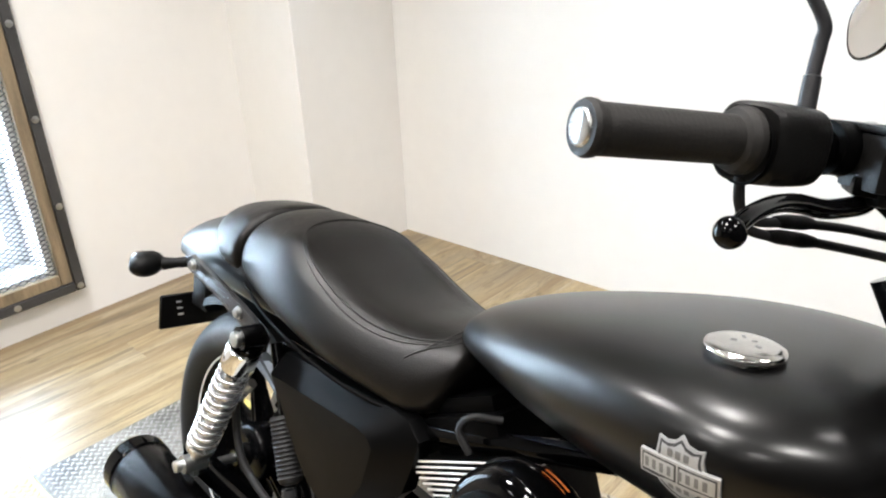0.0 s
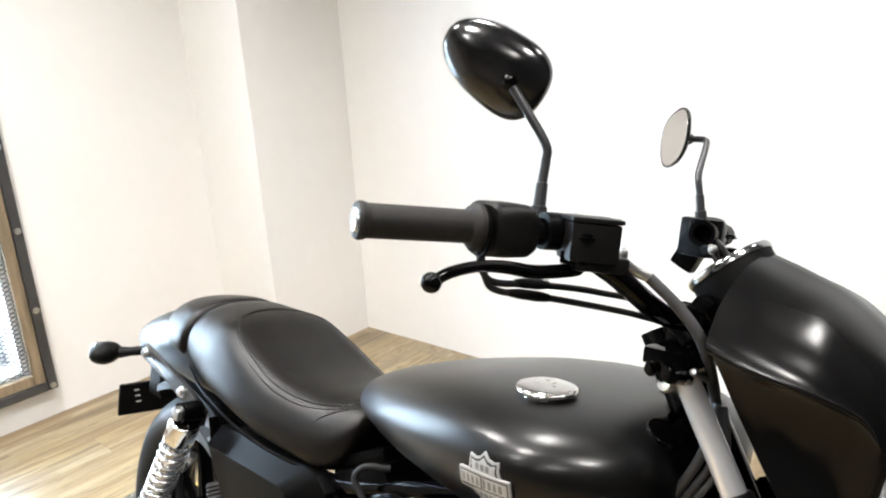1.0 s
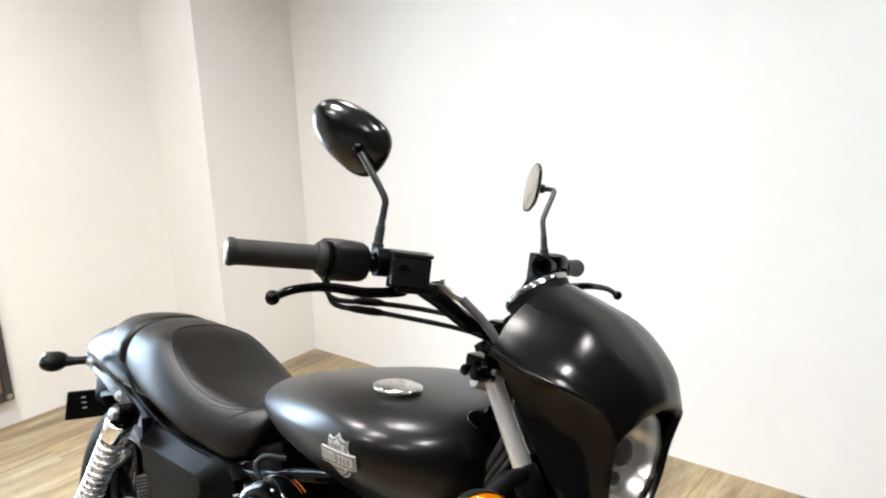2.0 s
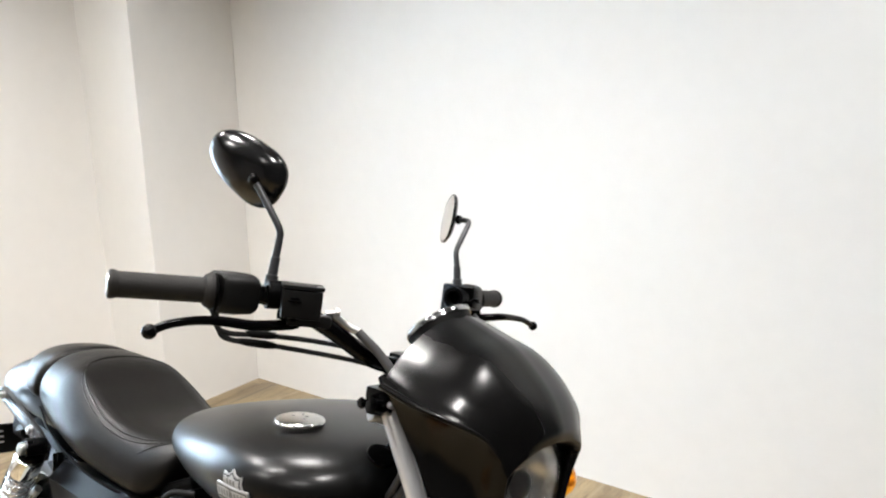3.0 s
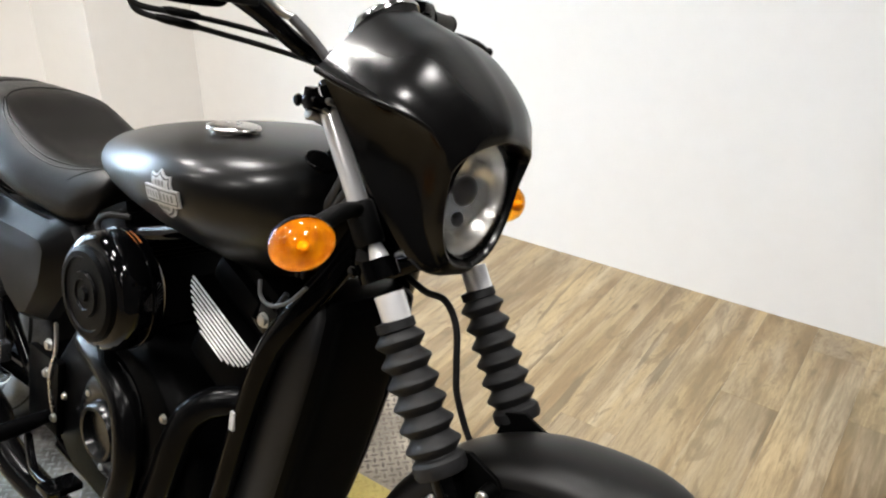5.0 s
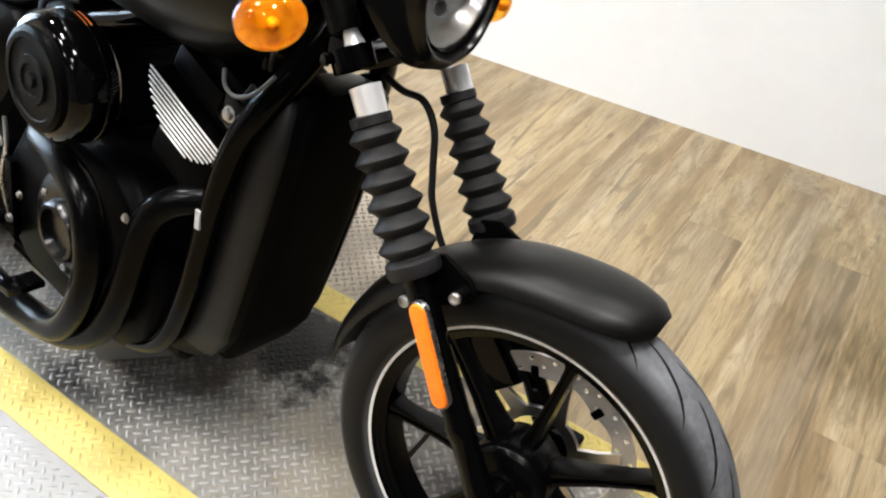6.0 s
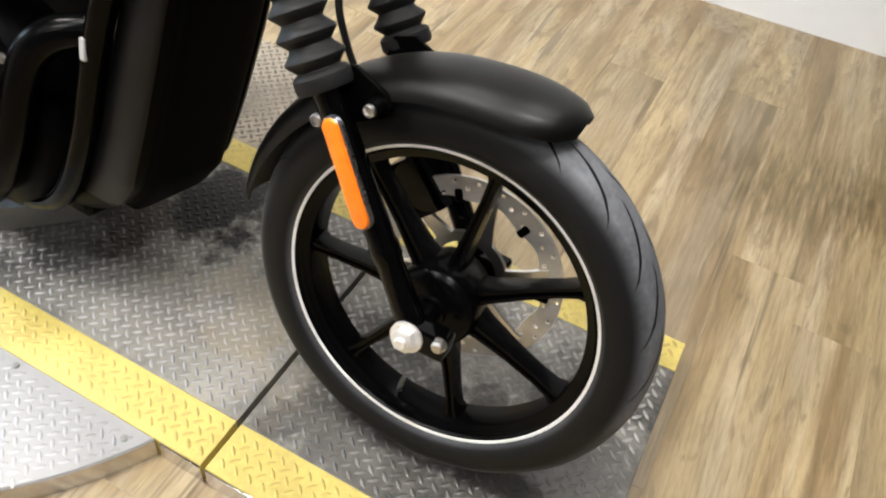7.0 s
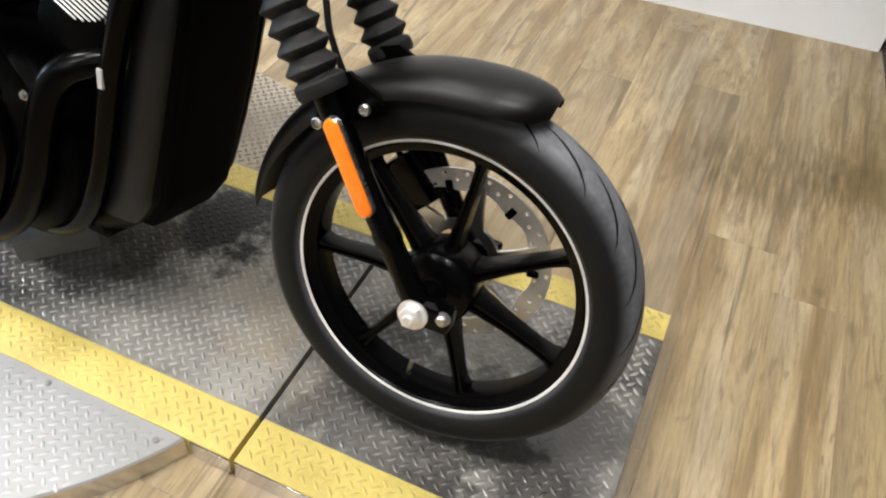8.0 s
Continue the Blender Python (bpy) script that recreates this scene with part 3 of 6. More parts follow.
platform.matrix_world = pose(0, 0, 0)


def in_disc(x, y, r=TR - 0.006):
    return (x - TX) ** 2 + (y - TY) ** 2 < r * r


# the two bright segments beside the lane, with a folded skirt
for nm, sgn, edge in (("side_plate", -1, LY0 - 0.002), ("side_plate", 1, LY1 + 0.002)):
    bm = bm_new()
    a0 = math.asin((edge - TY) / TR)
    arc = []
    for k in range(61):
        a = a0 + (math.pi - 2 * a0) * k / 60 if sgn > 0 else a0 + (-math.pi - 2 * a0) * k / 60
        arc.append((TX + TR * math.cos(a), TY + TR * math.sin(a)))
    lo = [bm.verts.new((x, y, 0.001)) for x, y in arc]
    mid = [bm.verts.new((x, y, H - 0.004)) for x, y in arc]
    hi = [bm.verts.new((TX + (x - TX) * 0.995, TY + (y - TY) * 0.995, H - 0.001)) for x, y in arc]
    for i in range(60):
        bm.faces.new((mid[i], mid[i + 1], hi[i + 1], hi[i]))
    bm.faces.new(hi)
    bm.faces.new((lo[0], mid[0], hi[0], hi[-1], mid[-1], lo[-1]))
    bm.faces.new(lo[::-1])
    plate = part(nm, bm, ALUTREAD if sgn < 0 else DIRTYALU, platform, "bright aluminium tread plate with a folded edge" if sgn < 0 else "dirty brown-stained aluminium tread plate", 30)
    bm = bm_new()
    rows = [[V(TX + (x - TX) * k, TY + (y - TY) * k, z) for x, y in arc] for k, z in ((0.9985, 0.001), (1.0, 0.001), (1.0, H - 0.0045), (0.9985, H - 0.0045))]
    rings(bm, rows, False, False)
    part("edge_skirt", bm, POLISHED, plate, "polished curved aluminium skirt", 30)
    tread((lambda x, y: in_disc(x, y) and y < edge - 0.012) if sgn < 0 else (lambda x, y: in_disc(x, y) and y > edge + 0.012), TX - TR, TX + TR, TY - TR, TY + TR, H - 0.001, ALUBARS if sgn < 0 else DIRTYBARS, plate, "raised tread bars")
    for rx, ry in ((-0.005, -0.241), (0.231, -0.251), (-0.30, -0.241), (-0.62, -0.241), (0.08, -0.44), (-0.8, -0.3)):
        if sgn < 0:
            bm = bm_new()
            bolt(bm, (rx, ry, H - 0.001), (0, 0, 1), 0.0050, 0.0025)
            part("rivet", bm, RIVET, plate)

# lane: three plates in a row, each with two yellow edge bands
for x0, x1 in ((SEAM2 + 0.0045, SEAM - 0.0045), (SEAM + 0.0045, LX1), (LX0, SEAM2 - 0.0045)):
    bm = bm_new()
    box(bm, (x0, LY0 + SN, 0.001), (x1, LY1 - SF, H), 0.001, 1)
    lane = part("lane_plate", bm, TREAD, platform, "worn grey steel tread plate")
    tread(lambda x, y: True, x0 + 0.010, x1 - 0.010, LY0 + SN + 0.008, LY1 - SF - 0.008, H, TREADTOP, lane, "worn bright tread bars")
    for y0, y1 in ((LY0, LY0 + SN), (LY1 - SF, LY1)):
        bm = bm_new()
        box(bm, (x0, y0, 0.001), (x1, y1, H + 0.0006), 0.001, 1)
        band = part("yellow_band", bm, YELLOW, platform, "yellow painted edge band")
        tread(lambda x, y: True, x0 + 0.010, x1 - 0.010, y0 + 0.008, y1 - 0.008, H + 0.0006, YELLOWTOP, band, "yellow painted tread bars")
        # bare metal side below the paint, where the lane runs past the round plates
        ye, dy = (y0, -0.003) if y0 < 0 else (y1, 0.003)
        for a, b in ((x0, x1),) if x0 > SEAM or x1 < SEAM2 else ((x0, TX - 0.600), (TX + 0.600, x1)):
            bm = bm_new()
            box(bm, (a, min(ye, ye + dy), 0.001), (b, max(ye, ye + dy), H - 0.0025), 0.0006, 1)
            part("edge_skirt", bm, POLISHED, band, "bare polished metal side")

# a folded piece of tread plate under the engine
bm = bm_new()
DIRW = Vector((0.108, 0.104, 0)).normalized()
NW = Vector((-DIRW.y, DIRW.x, 0))
P0 = V(-0.258, -0.049, H + 0.001)
for a, b, c, d in (((0, 0, 0), (0.152, 0, 0), (0.152, 0, 0.052), (0, 0, 0.052)), ((0, 0, 0.052), (0.152, 0, 0.052), (0.152, 0.2, 0.052), (0, 0.2, 0.052)), ((0, 0.2, 0.052), (0.152, 0.2, 0.052), (0.152, 0.2, 0), (0, 0.2, 0))):
    bm.faces.new([bm.verts.new(P0 + DIRW * q[0] + NW * q[1] + V(0, 0, q[2])) for q in (a, b, c, d)])
bmesh.ops.remove_doubles(bm, verts=bm.verts[:], dist=1e-5)
bmesh.ops.solidify(bm, geom=bm.faces[:], thickness=0.003)
block = tagged(part("support_block", bm, ALUTREAD, None, "folded aluminium tread plate block on the lane under the engine"), "", "support block")

# ---- the motorcycle ----
# Front coordinates: origin at the front axle, x ahead, y to the rider's left, z up in the plane of the front wheel.
RT = 0.296
LEAN_DEG = -14.09
bike = tagged(new("motorcycle"), "satin black cruiser motorcycle leaning on its stand on a turntable", "motorcycle")
STEER = pose(0.6, 0.05, H + RT * math.cos(radians(LEAN_DEG)), LEAN_DEG)
bike.matrix_world = STEER @ Matrix.Translation((0, 0, -RT))
UP = Matrix.Translation((0, 0, RT))
# the body behind the steering head is turned 5 degrees to the front wheel
PIVOT = Matrix.Translation((-0.42, 0, 0))
BODY = PIVOT @ Matrix.Rotation(radians(-5), 4, "Z") @ PIVOT.inverted()


def fp(name, bm, material, parent=None, label="", sharp=38):
    """A part in front coordinates."""
    bm.transform(UP)
    return part(name, bm, material, bike if parent is None else parent, label, sharp)


def bp(name, bm, material, parent=None, label="", sharp=38):
    """A part in body coordinates."""
    bm.transform(UP @ BODY)
    return part(name, bm, material, bike if parent is None else parent, label, sharp)


def mirrored(pts):
    return [(x, -y, z) for x, y, z in pts]


# -- wheels --
def wheel(tag, put, cx, rt, half, rr, label, spoke0, stripe=True):
    """Cast wheel with seven spokes: rim, tyre, hub, spokes, white stripe."""
    k = half / 0.05
    bm = bm_new()
    rim = [(-0.036 * k, rr + 0.0045), (-0.037 * k, rr - 0.004), (-0.0335 * k, rr - 0.0075), (-0.0325 * k, rr - 0.0072), (-0.030 * k, rr - 0.0125), (-0.0285 * k, rr - 0.0122), (-0.0245 * k, rr - 0.0205), (-0.020 * k, rr - 0.022), (0.022 * k, rr - 0.020), (0.030 * k, rr - 0.010),
           (0.037 * k, rr - 0.004), (0.036 * k, rr + 0.0045), (0.030 * k, rr + 0.002), (0.018 * k, rr - 0.012), (-0.018 * k, rr - 0.012), (-0.030 * k, rr + 0.002)]
    lathe(bm, rim, (cx, 0, 0), (0, 1, 0), 96, True)
    w = put(tag, bm, RIMBLACK, None, label)
    bm = bm_new()
    side = [(0, rt), (0.014, rt - 0.0015), (0.026, rt - 0.0055), (0.036, rt - 0.0125), (0.044, rt - 0.0225), (0.0485, rt - 0.034), (0.0500, rt - 0.046), (0.0485, rt - 0.057), (0.0435, rr + 0.006), (0.037, rr - 0.0005)]
    prof = [(-y * k, r) for y, r in side[::-1]] + [(y * k, r) for y, r in side[1:]] + [(0.02 * k, rr - 0.006), (-0.02 * k, rr - 0.006)]
    lathe(bm, prof, (cx, 0, 0), (0, 1, 0), 128, True)
    t = put("tyre", bm, TYRE, w, "black rubber tyre with swept tread grooves", 60)
    for s in (-1, 1):
        if stripe:
            bm = bm_new()
            y = s * 0.0372 * k
            lathe(bm, [(y, rr - 0.0035), (y + s * 0.0012, rr - 0.0025), (y + s * 0.0012, rr + 0.0015), (y, rr + 0.003), (y - s * 0.001, rr)], (cx, 0, 0), (0, 1, 0), 96, True)
            put("rim_stripe", bm, STRIPE, w, "thin white stripe round the rim")
    bm = bm_new()
    lathe(bm, [(-0.079, 0.010), (-0.079, 0.016), (-0.056, 0.017), (-0.056, 0.022), (-0.050, 0.024), (-0.049, 0.050), (-0.046, 0.056), (-0.040, 0.060), (-0.024, 0.062), (0.030, 0.056), (0.044, 0.046), (0.050, 0.040), (0.052, 0.012)], (cx, 0, 0), (0, 1, 0), 40)
    hub = put("hub", bm, RIMBLACK, w, "black cast hub")
    for j in range(5):
        a = 2 * math.pi * j / 5 + 0.3
        bm = bm_new()
        lathe(bm, [(0, 0.0048), (-0.003, 0.0048), (-0.003, 0.0005)], (cx + 0.040 * math.cos(a), -0.0485, 0.040 * math.sin(a)), (0, 1, 0), 10)
        put("hub_bolt", bm, DARK, w)
    for j in range(7):
        a = radians(spoke0 + 360 / 7 * j)
        u, v = V(math.cos(a), 0, math.sin(a)), V(-math.sin(a), 0, math.cos(a))
        bm = bm_new()
        rows = []
        for r, hw, hy in ((0.036, 0.0160, 0.028), (0.07, 0.0108, 0.022), (0.12, 0.0088, 0.0165), (0.17, 0.0078, 0.015), (0.196, 0.0088, 0.0165), (rr - 0.018, 0.015, 0.020)):
            sec = [(-1, -0.55), (-0.85, -1), (-0.35, -1), (-0.22, -0.62), (0.22, -0.62), (0.35, -1), (0.85, -1), (1, -0.55), (1, 0.55), (0.85, 1), (-0.85, 1), (-1, 0.55)]
            rows.append([V(cx, 0, 0) + u * r + v * (hw * p) + V(0, hy * q, 0) for p, q in sec])
        rings(bm, rows)
        put("spoke", bm, RIMBLACK, w)
    bm = bm_new()
    a = radians(-98)
    tube(bm, [(cx + (rr - 0.019) * math.cos(a), -0.008, (rr - 0.019) * math.sin(a)), (cx + (rr - 0.055) * math.cos(a), -0.016, (rr - 0.055) * math.sin(a))], [0.004, 0.0045, 0.0035], 8, 10)
    put("valve", bm, STEEL, w, "steel tyre valve")
    return w


front_wheel = wheel("front_wheel", fp, 0, RT, 0.05, 0.2275, "black cast seven-spoke front wheel with a white rim stripe", 30.5)
rear_wheel = wheel("rear_wheel", bp, -1.55, 0.297, 0.072, 0.208, "black cast rear wheel with a white rim stripe", 12)


DISC = surface("ground_disc_steel", (0.60, 0.585, 0.555), 0.36, 0.5, vary=0.2, scale=30)


def disc_brake(put, parent, cx, y, r1, r0, thick):
    """A drilled steel brake disc on an alloy carrier."""
    bm = bm_new()
    loops = []

    def loop(pts):
        vs = [bm.verts.new((cx + x, y, z)) for x, z in pts]
        return [bm.edges.new((vs[i], vs[(i + 1) % len(vs)])) for i in range(len(vs))]

    edges = loop([(r1 * math.cos(2 * math.pi * i / 72), r1 * math.sin(2 * math.pi * i / 72)) for i in range(72)])
    edges += loop([(r0 * (1 + 0.03 * math.cos(9 * 2 * math.pi * i / 72)) * math.cos(2 * math.pi * i / 72), r0 * (1 + 0.03 * math.cos(9 * 2 * math.pi * i / 72)) * math.sin(2 * math.pi * i / 72)) for i in range(72)])
    for j in range(12):
        for rad, off in ((0.835, 0.0), (0.95, 0.10), (0.88, 0.22), (0.945, 0.36)):
            a = 2 * math.pi * j / 12 + off
            c = (r1 * rad * math.cos(a), r1 * rad * math.sin(a))
            edges += loop([(c[0] + 0.0036 * math.cos(-2 * math.pi * i / 8), c[1] + 0.0036 * math.sin(-2 * math.pi * i / 8)) for i in range(8)])
    bmesh.ops.triangle_fill(bm, use_beauty=True, use_dissolve=False, edges=edges, normal=(0, -1, 0))
    bmesh.ops.solidify(bm, geom=bm.faces[:], thickness=thick)
    d = put("brake_disc", bm, DISC, parent, "drilled steel brake disc", 30)
    bm = bm_new()
    lathe(bm, [(y - 0.003, 0.048), (y - 0.003, 0.064), (y + 0.004, 0.064), (y + 0.004, 0.048)], (cx, 0, 0), (0, 1, 0), 40, True)
    put("disc_carrier", bm, ALLOY, parent, "alloy disc carrier ring")
    for j in range(7):
        bm = bm_new()
        a = 2 * math.pi * j / 7 + 0.1
        box(bm, (r0 - 0.006, -0.004, -0.006), (r0 + 0.013, 0.004, 0.006), 0.002, 1, Matrix.Translation((cx, y, 0)) @ Matrix.Rotation(-a, 4, "Y"))
        put("disc_bobbin", bm, CAST, parent, "black floating-disc button")
    for j in range(6):
        bm = bm_new()
        a = 2 * math.pi * j / 6 + 0.25
        u, v = V(math.cos(a), 0, math.sin(a)), V(-math.sin(a), 0, math.cos(a))
        rows = [[V(cx, y, 0) + u * (0.060 + (r0 - 0.050) * s) + v * (w * p + 0.022 * s) + V(0, 0.0035 * q, 0) for p, q in ((-1, -1), (1, -1), (1, 1), (-1, 1))] for s, w in ((0, 0.014), (0.5, 0.009), (1, 0.008))]
        rings(bm, rows)
        put("carrier_arm", bm, ALLOY, parent)


disc_brake(fp, front_wheel, 0, 0.066, 0.147, 0.115, 0.005)

# -- fork: two legs along x = -0.64 z --
RAKE = 0.64


def fork_at(z, y):
    return V(-RAKE * z, y, z)


FAX = V(-RAKE, 0, 1).normalized()


def along(z):
    """Distance along the leg from the axle for a height z."""
    return z * math.sqrt(1 + RAKE * RAKE)


def fork_leg(s):
    y = -0.096 if s < 0 else 0.105
    bm = bm_new()
    L = along
    prof = [(-0.026, 0.009), (-0.022, 0.015), (-0.01, 0.0185), (0.03, 0.0195), (0.055, 0.0180), (0.10, 0.0180), (0.105, 0.0200), (0.120, 0.0200), (0.127, 0.0180), (L(0.27), 0.0190), (L(0.30), 0.0235), (L(0.31), 0.0235), (L(0.31), 0.015)]
    lathe(bm, prof, (0, y, 0), FAX, 28)
    # axle clamp: a lug that runs forward under the hub to the pinch bolt
    box(bm, (-0.021, y - 0.019, -0.019), (0.052, y + 0.016, 0.017), 0.009, 3)
    leg = fp("fork_leg", bm, GLOSS, None, "black fork slider with a rubber gaiter and chrome tube")
    # gaiter: folded rubber bellows
    bm = bm_new()
    z0, z1, n = L(0.272), L(0.437), 6
    prof = [(z0 - 0.003, 0.022), (z0 - 0.003, 0.0325), (z0 + 0.002, 0.0350), (z0 + 0.014, 0.0345), (z0 + 0.018, 0.0315), (z0 + 0.020, 0.0270)]
    d = (z1 - z0 - 0.033) / n
    for k in range(n):
        b0, rk = z0 + 0.020 + k * d, 0.0362 - 0.0008 * k
        prof += [(b0 + 0.06 * d, rk - 0.0098), (b0 + 0.26 * d, rk - 0.0048), (b0 + 0.41 * d, rk - 0.0007), (b0 + 0.50 * d, rk + 0.0002), (b0 + 0.59 * d, rk - 0.0007), (b0 + 0.74 * d, rk - 0.0048), (b0 + 0.94 * d, rk - 0.0098)]
    prof += [(z1 - 0.013, 0.0255), (z1 - 0.002, 0.0255), (z1, 0.0185)]
    lathe(bm, prof, (0, y, 0), FAX, 32)
    fp("gaiter", bm, RUBBER, leg, "black rubber fork gaiter", 34)
    bm = bm_new()
    lathe(bm, [(L(0.432), 0.0195), (L(0.467), 0.0195), (L(0.468), 0.012)], (0.006, y, 0), FAX, 28)
    fp("fork_tube", bm, TUBE, leg, "polished chrome fork tube")
    bm = bm_new()
    lathe(bm, [(L(0.490), 0.0165), (L(0.495), 0.0165), (L(0.520), 0.0095), (L(0.524), 0.008), (L(0.524), 0.002)], (0.009, y, 0), FAX, 28)
    fp("tube_cover", bm, TUBE, leg, "tapered chrome fork cover")
    bm = bm_new()
    lathe(bm, [(L(0.564), 0.0130), (L(0.566), 0.0135), (L(0.69), 0.0135), (L(0.69), 0.01)], (0.003, y, 0), FAX, 28)
    fp("upper_tube", bm, TUBE, leg, "polished chrome upper fork tube")
    bm = bm_new()
    lathe(bm, [(L(0.520), 0.0175), (L(0.523), 0.0195), (L(0.564), 0.0195), (L(0.567), 0.017), (L(0.567), 0.010), (L(0.520), 0.010)], (0.002, y, 0), FAX, 24, True)
    fp("clamp_band", bm, PLASTIC, leg)
    # orange reflector on the outer side
    bm = bm_new()
    a, b = V(-0.148, y + s * 0.031, 0.252), V(-0.080, y + s * 0.031, 0.133)
    d = (b - a).normalized()
    w = V(0, s, 0).cross(d).normalized()
    rows = []
    hw = 0.0115
    outl = [(math.cos(t), math.sin(t)) for t in [math.pi / 2 + math.pi * i / 8 for i in range(9)]] + [(math.cos(t), math.sin(t)) for t in [-math.pi / 2 + math.pi * i / 8 for i in range(9)]]
    for off, sc in ((-0.006, 1.0), (0.001, 1.0), (0.0035, 0.86), (0.0045, 0.6)):
        row = []
        for i, (cx, sy) in enumerate(outl):
            end = a + d * hw if i < 9 else b - d * hw
            row.append(end + d * (hw * sc * cx) + w * (hw * sc * sy) + V(0, s * off, 0))
        rows.append(row)
    rings(bm, rows)
    refl = fp("reflector", bm, REFLEX, leg, "long orange side reflector")
    bm = bm_new()
    rows = []
    for off, sc in ((-0.008, 1.16), (-0.001, 1.16), (0.0005, 1.06), (-0.004, 1.03)):
        rows.append([(a + d * hw if i < 9 else b - d * hw) + d * (hw * sc * cx) + w * (hw * sc * sy) + V(0, s * off, 0) for i, (cx, sy) in enumerate(outl)])
    rings(bm, rows)
    fp("reflector_frame", bm, STEEL, leg, "thin bright reflector frame")
    return leg


leg_r = fork_leg(-1)
leg_l = fork_leg(1)
bm = bm_new()
lathe(bm, [(-0.119, 0.0225), (-0.115, 0.0225), (-0.117, 0.009), (0.09, 0.009), (0.12, 0.009), (0.122, 0.013), (0.13, 0.013), (0.13, 0.003)], (0, 0, 0), (0, 1, 0), 24)
lathe(bm, [(-0.131, 0.0005), (-0.131, 0.0140), (-0.129, 0.0172), (-0.119, 0.0172)], (0, 0, 0), (0.0, 1, 0), 6)
lathe(bm, [(-0.136, 0.0005), (-0.136, 0.0070), (-0.134, 0.0085), (-0.131, 0.0085)], (0, 0, 0), (0, 1, 0), 16)
fp("front_axle", bm, NUT, front_wheel, "bright zinc axle and nut")
bm = bm_new()
lathe(bm, [(-0.122, 0.0005), (-0.122, 0.006), (-0.119, 0.0085), (-0.114, 0.0085), (-0.113, 0.0105), (-0.110, 0.0105)], (0.043, 0, 0.008), (0, 1, 0), 16)
fp("pinch_bolt", bm, ZINC, leg_r, "bright pinch bolt")
# brake caliper on the far leg
bm = bm_new()
box(bm, (-0.045, -0.028, -0.03), (0.045, 0.03, 0.03), 0.01, 2, Matrix.Translation((-0.10, 0.085, 0.098)) @ Matrix.Rotation(radians(45), 4, "Y"))
fp("brake_caliper", bm, GLOSS, leg_l, "black brake caliper")

# -- front mudguard --
bm = bm_new()
rows = []
for k in range(41):
    f = k / 40
    a = radians(70.5 + (174.5 - 70.5) * f)
    tip = min(1, f / 0.15)
    tip = math.sqrt(max(0.0, 1 - (1 - tip) ** 2))
    tail = min(1, (1 - f) / 0.3) ** 0.6
    hw = 0.068 * (0.35 + 0.65 * tip) * (0.55 + 0.45 * tail)
    crown = 0.337 - 0.008 * (1 - tip) - 0.013 * math.sin(min(1, f / 0.26) * math.pi / 2) - 0.006 * (1 - tail)
    drop = 0.037 * (0.5 + 0.5 * tip) * (0.35 + 0.65 * tail)
    row = []
    for j in range(17):
        q = -1 + 2 * j / 16
        y = hw * math.sin(q * math.pi / 2 * 0.98)
        r = crown - drop * (1 - abs(math.cos(q * math.pi / 2 * 0.98)) ** 0.75)
        row.append((r * math.cos(a), y, r * math.sin(a)))
    rows.append(row)
sheet(bm, rows, -0.0028)
fender = fp("front_mudguard", bm, MUDBLACK, None, "satin black front mudguard", 50)
for s in (-1, 1):
    bm = bm_new()
    slab(bm, [(-0.188, 0.217), (-0.172, 0.214), (-0.104, 0.252), (-0.098, 0.268), (-0.108, 0.282), (-0.150, 0.300), (-0.180, 0.290), (-0.192, 0.232)], 0.006, Matrix.Translation((0, s * 0.074, 0)) @ Matrix.Rotation(radians(90), 4, "X") @ Matrix.Translation((0, 0, -0.003)), 0.001, 1)
    fp("mudguard_bracket", bm, BLACKOUT, fender, "black mudguard bracket")
    for x, z in ((-0.178, 0.228), (-0.112, 0.266)):
        bm = bm_new()
        lathe(bm, [(0.070, 0.0115), (0.090, 0.0105), (0.097, 0.0095), (0.097, 0.0005)], (x, 0, z), (0, s, 0), 18)
        fp("bolt_boss", bm, BLACKOUT, fender)
        bm = bm_new()
        lathe(bm, [(0.096, 0.0080), (0.102, 0.0080), (0.1035, 0.006), (0.100, 0.0042), (0.100, 0.0005)], (x, 0, z), (0, s, 0), 16)
        fp("mudguard_bolt", bm, ZINC, fender, "bright socket bolt")

# -- yokes and steering head --
for zc, hh, dx in ((0.492, 0.013, 0.028), (0.682, 0.010, 0.035)):
    bm = bm_new()
    p = fork_at(zc, 0)
    mtx = Matrix.Translation(p) @ FAX.to_track_quat("Z", "Y").to_matrix().to_4x4()
    for s in (-1, 1):
        lathe(bm, [(-hh, 0.0195), (-hh, 0.027), (hh, 0.027), (hh, 0.0195)], p + V(0, s * 0.096, 0), FAX, 24, True)
        bolt(bm, p + V(-0.018, s * 0.122, -0.004), (-0.2, s, 0), 0.006, 0.006)
    box(bm, (p.x - 0.048, -0.085, p.z - hh), (p.x + 0.012, 0.085, p.z + hh), 0.006, 2)
    fp("fork_yoke", bm, GLOSS, None, "black fork yoke")
bm = bm_new()
tube(bm, [(-0.355, 0, 0.47), (-0.50, 0, 0.70)], 0.03, 6, 20)
fp("steering_head", bm, GLOSS, None, "black steering head tube")
for s in (-1,):
    bm = bm_new()
    lathe(bm, [(0, 0.011), (0.03, 0.011), (0.032, 0.0005)], (-0.425, -0.105, 0.676), (-0.1, -1, 0.2), 16)
    fp("steering_stop_bolt", bm, GLOSS, None, "black clamp bolts by the steering head")

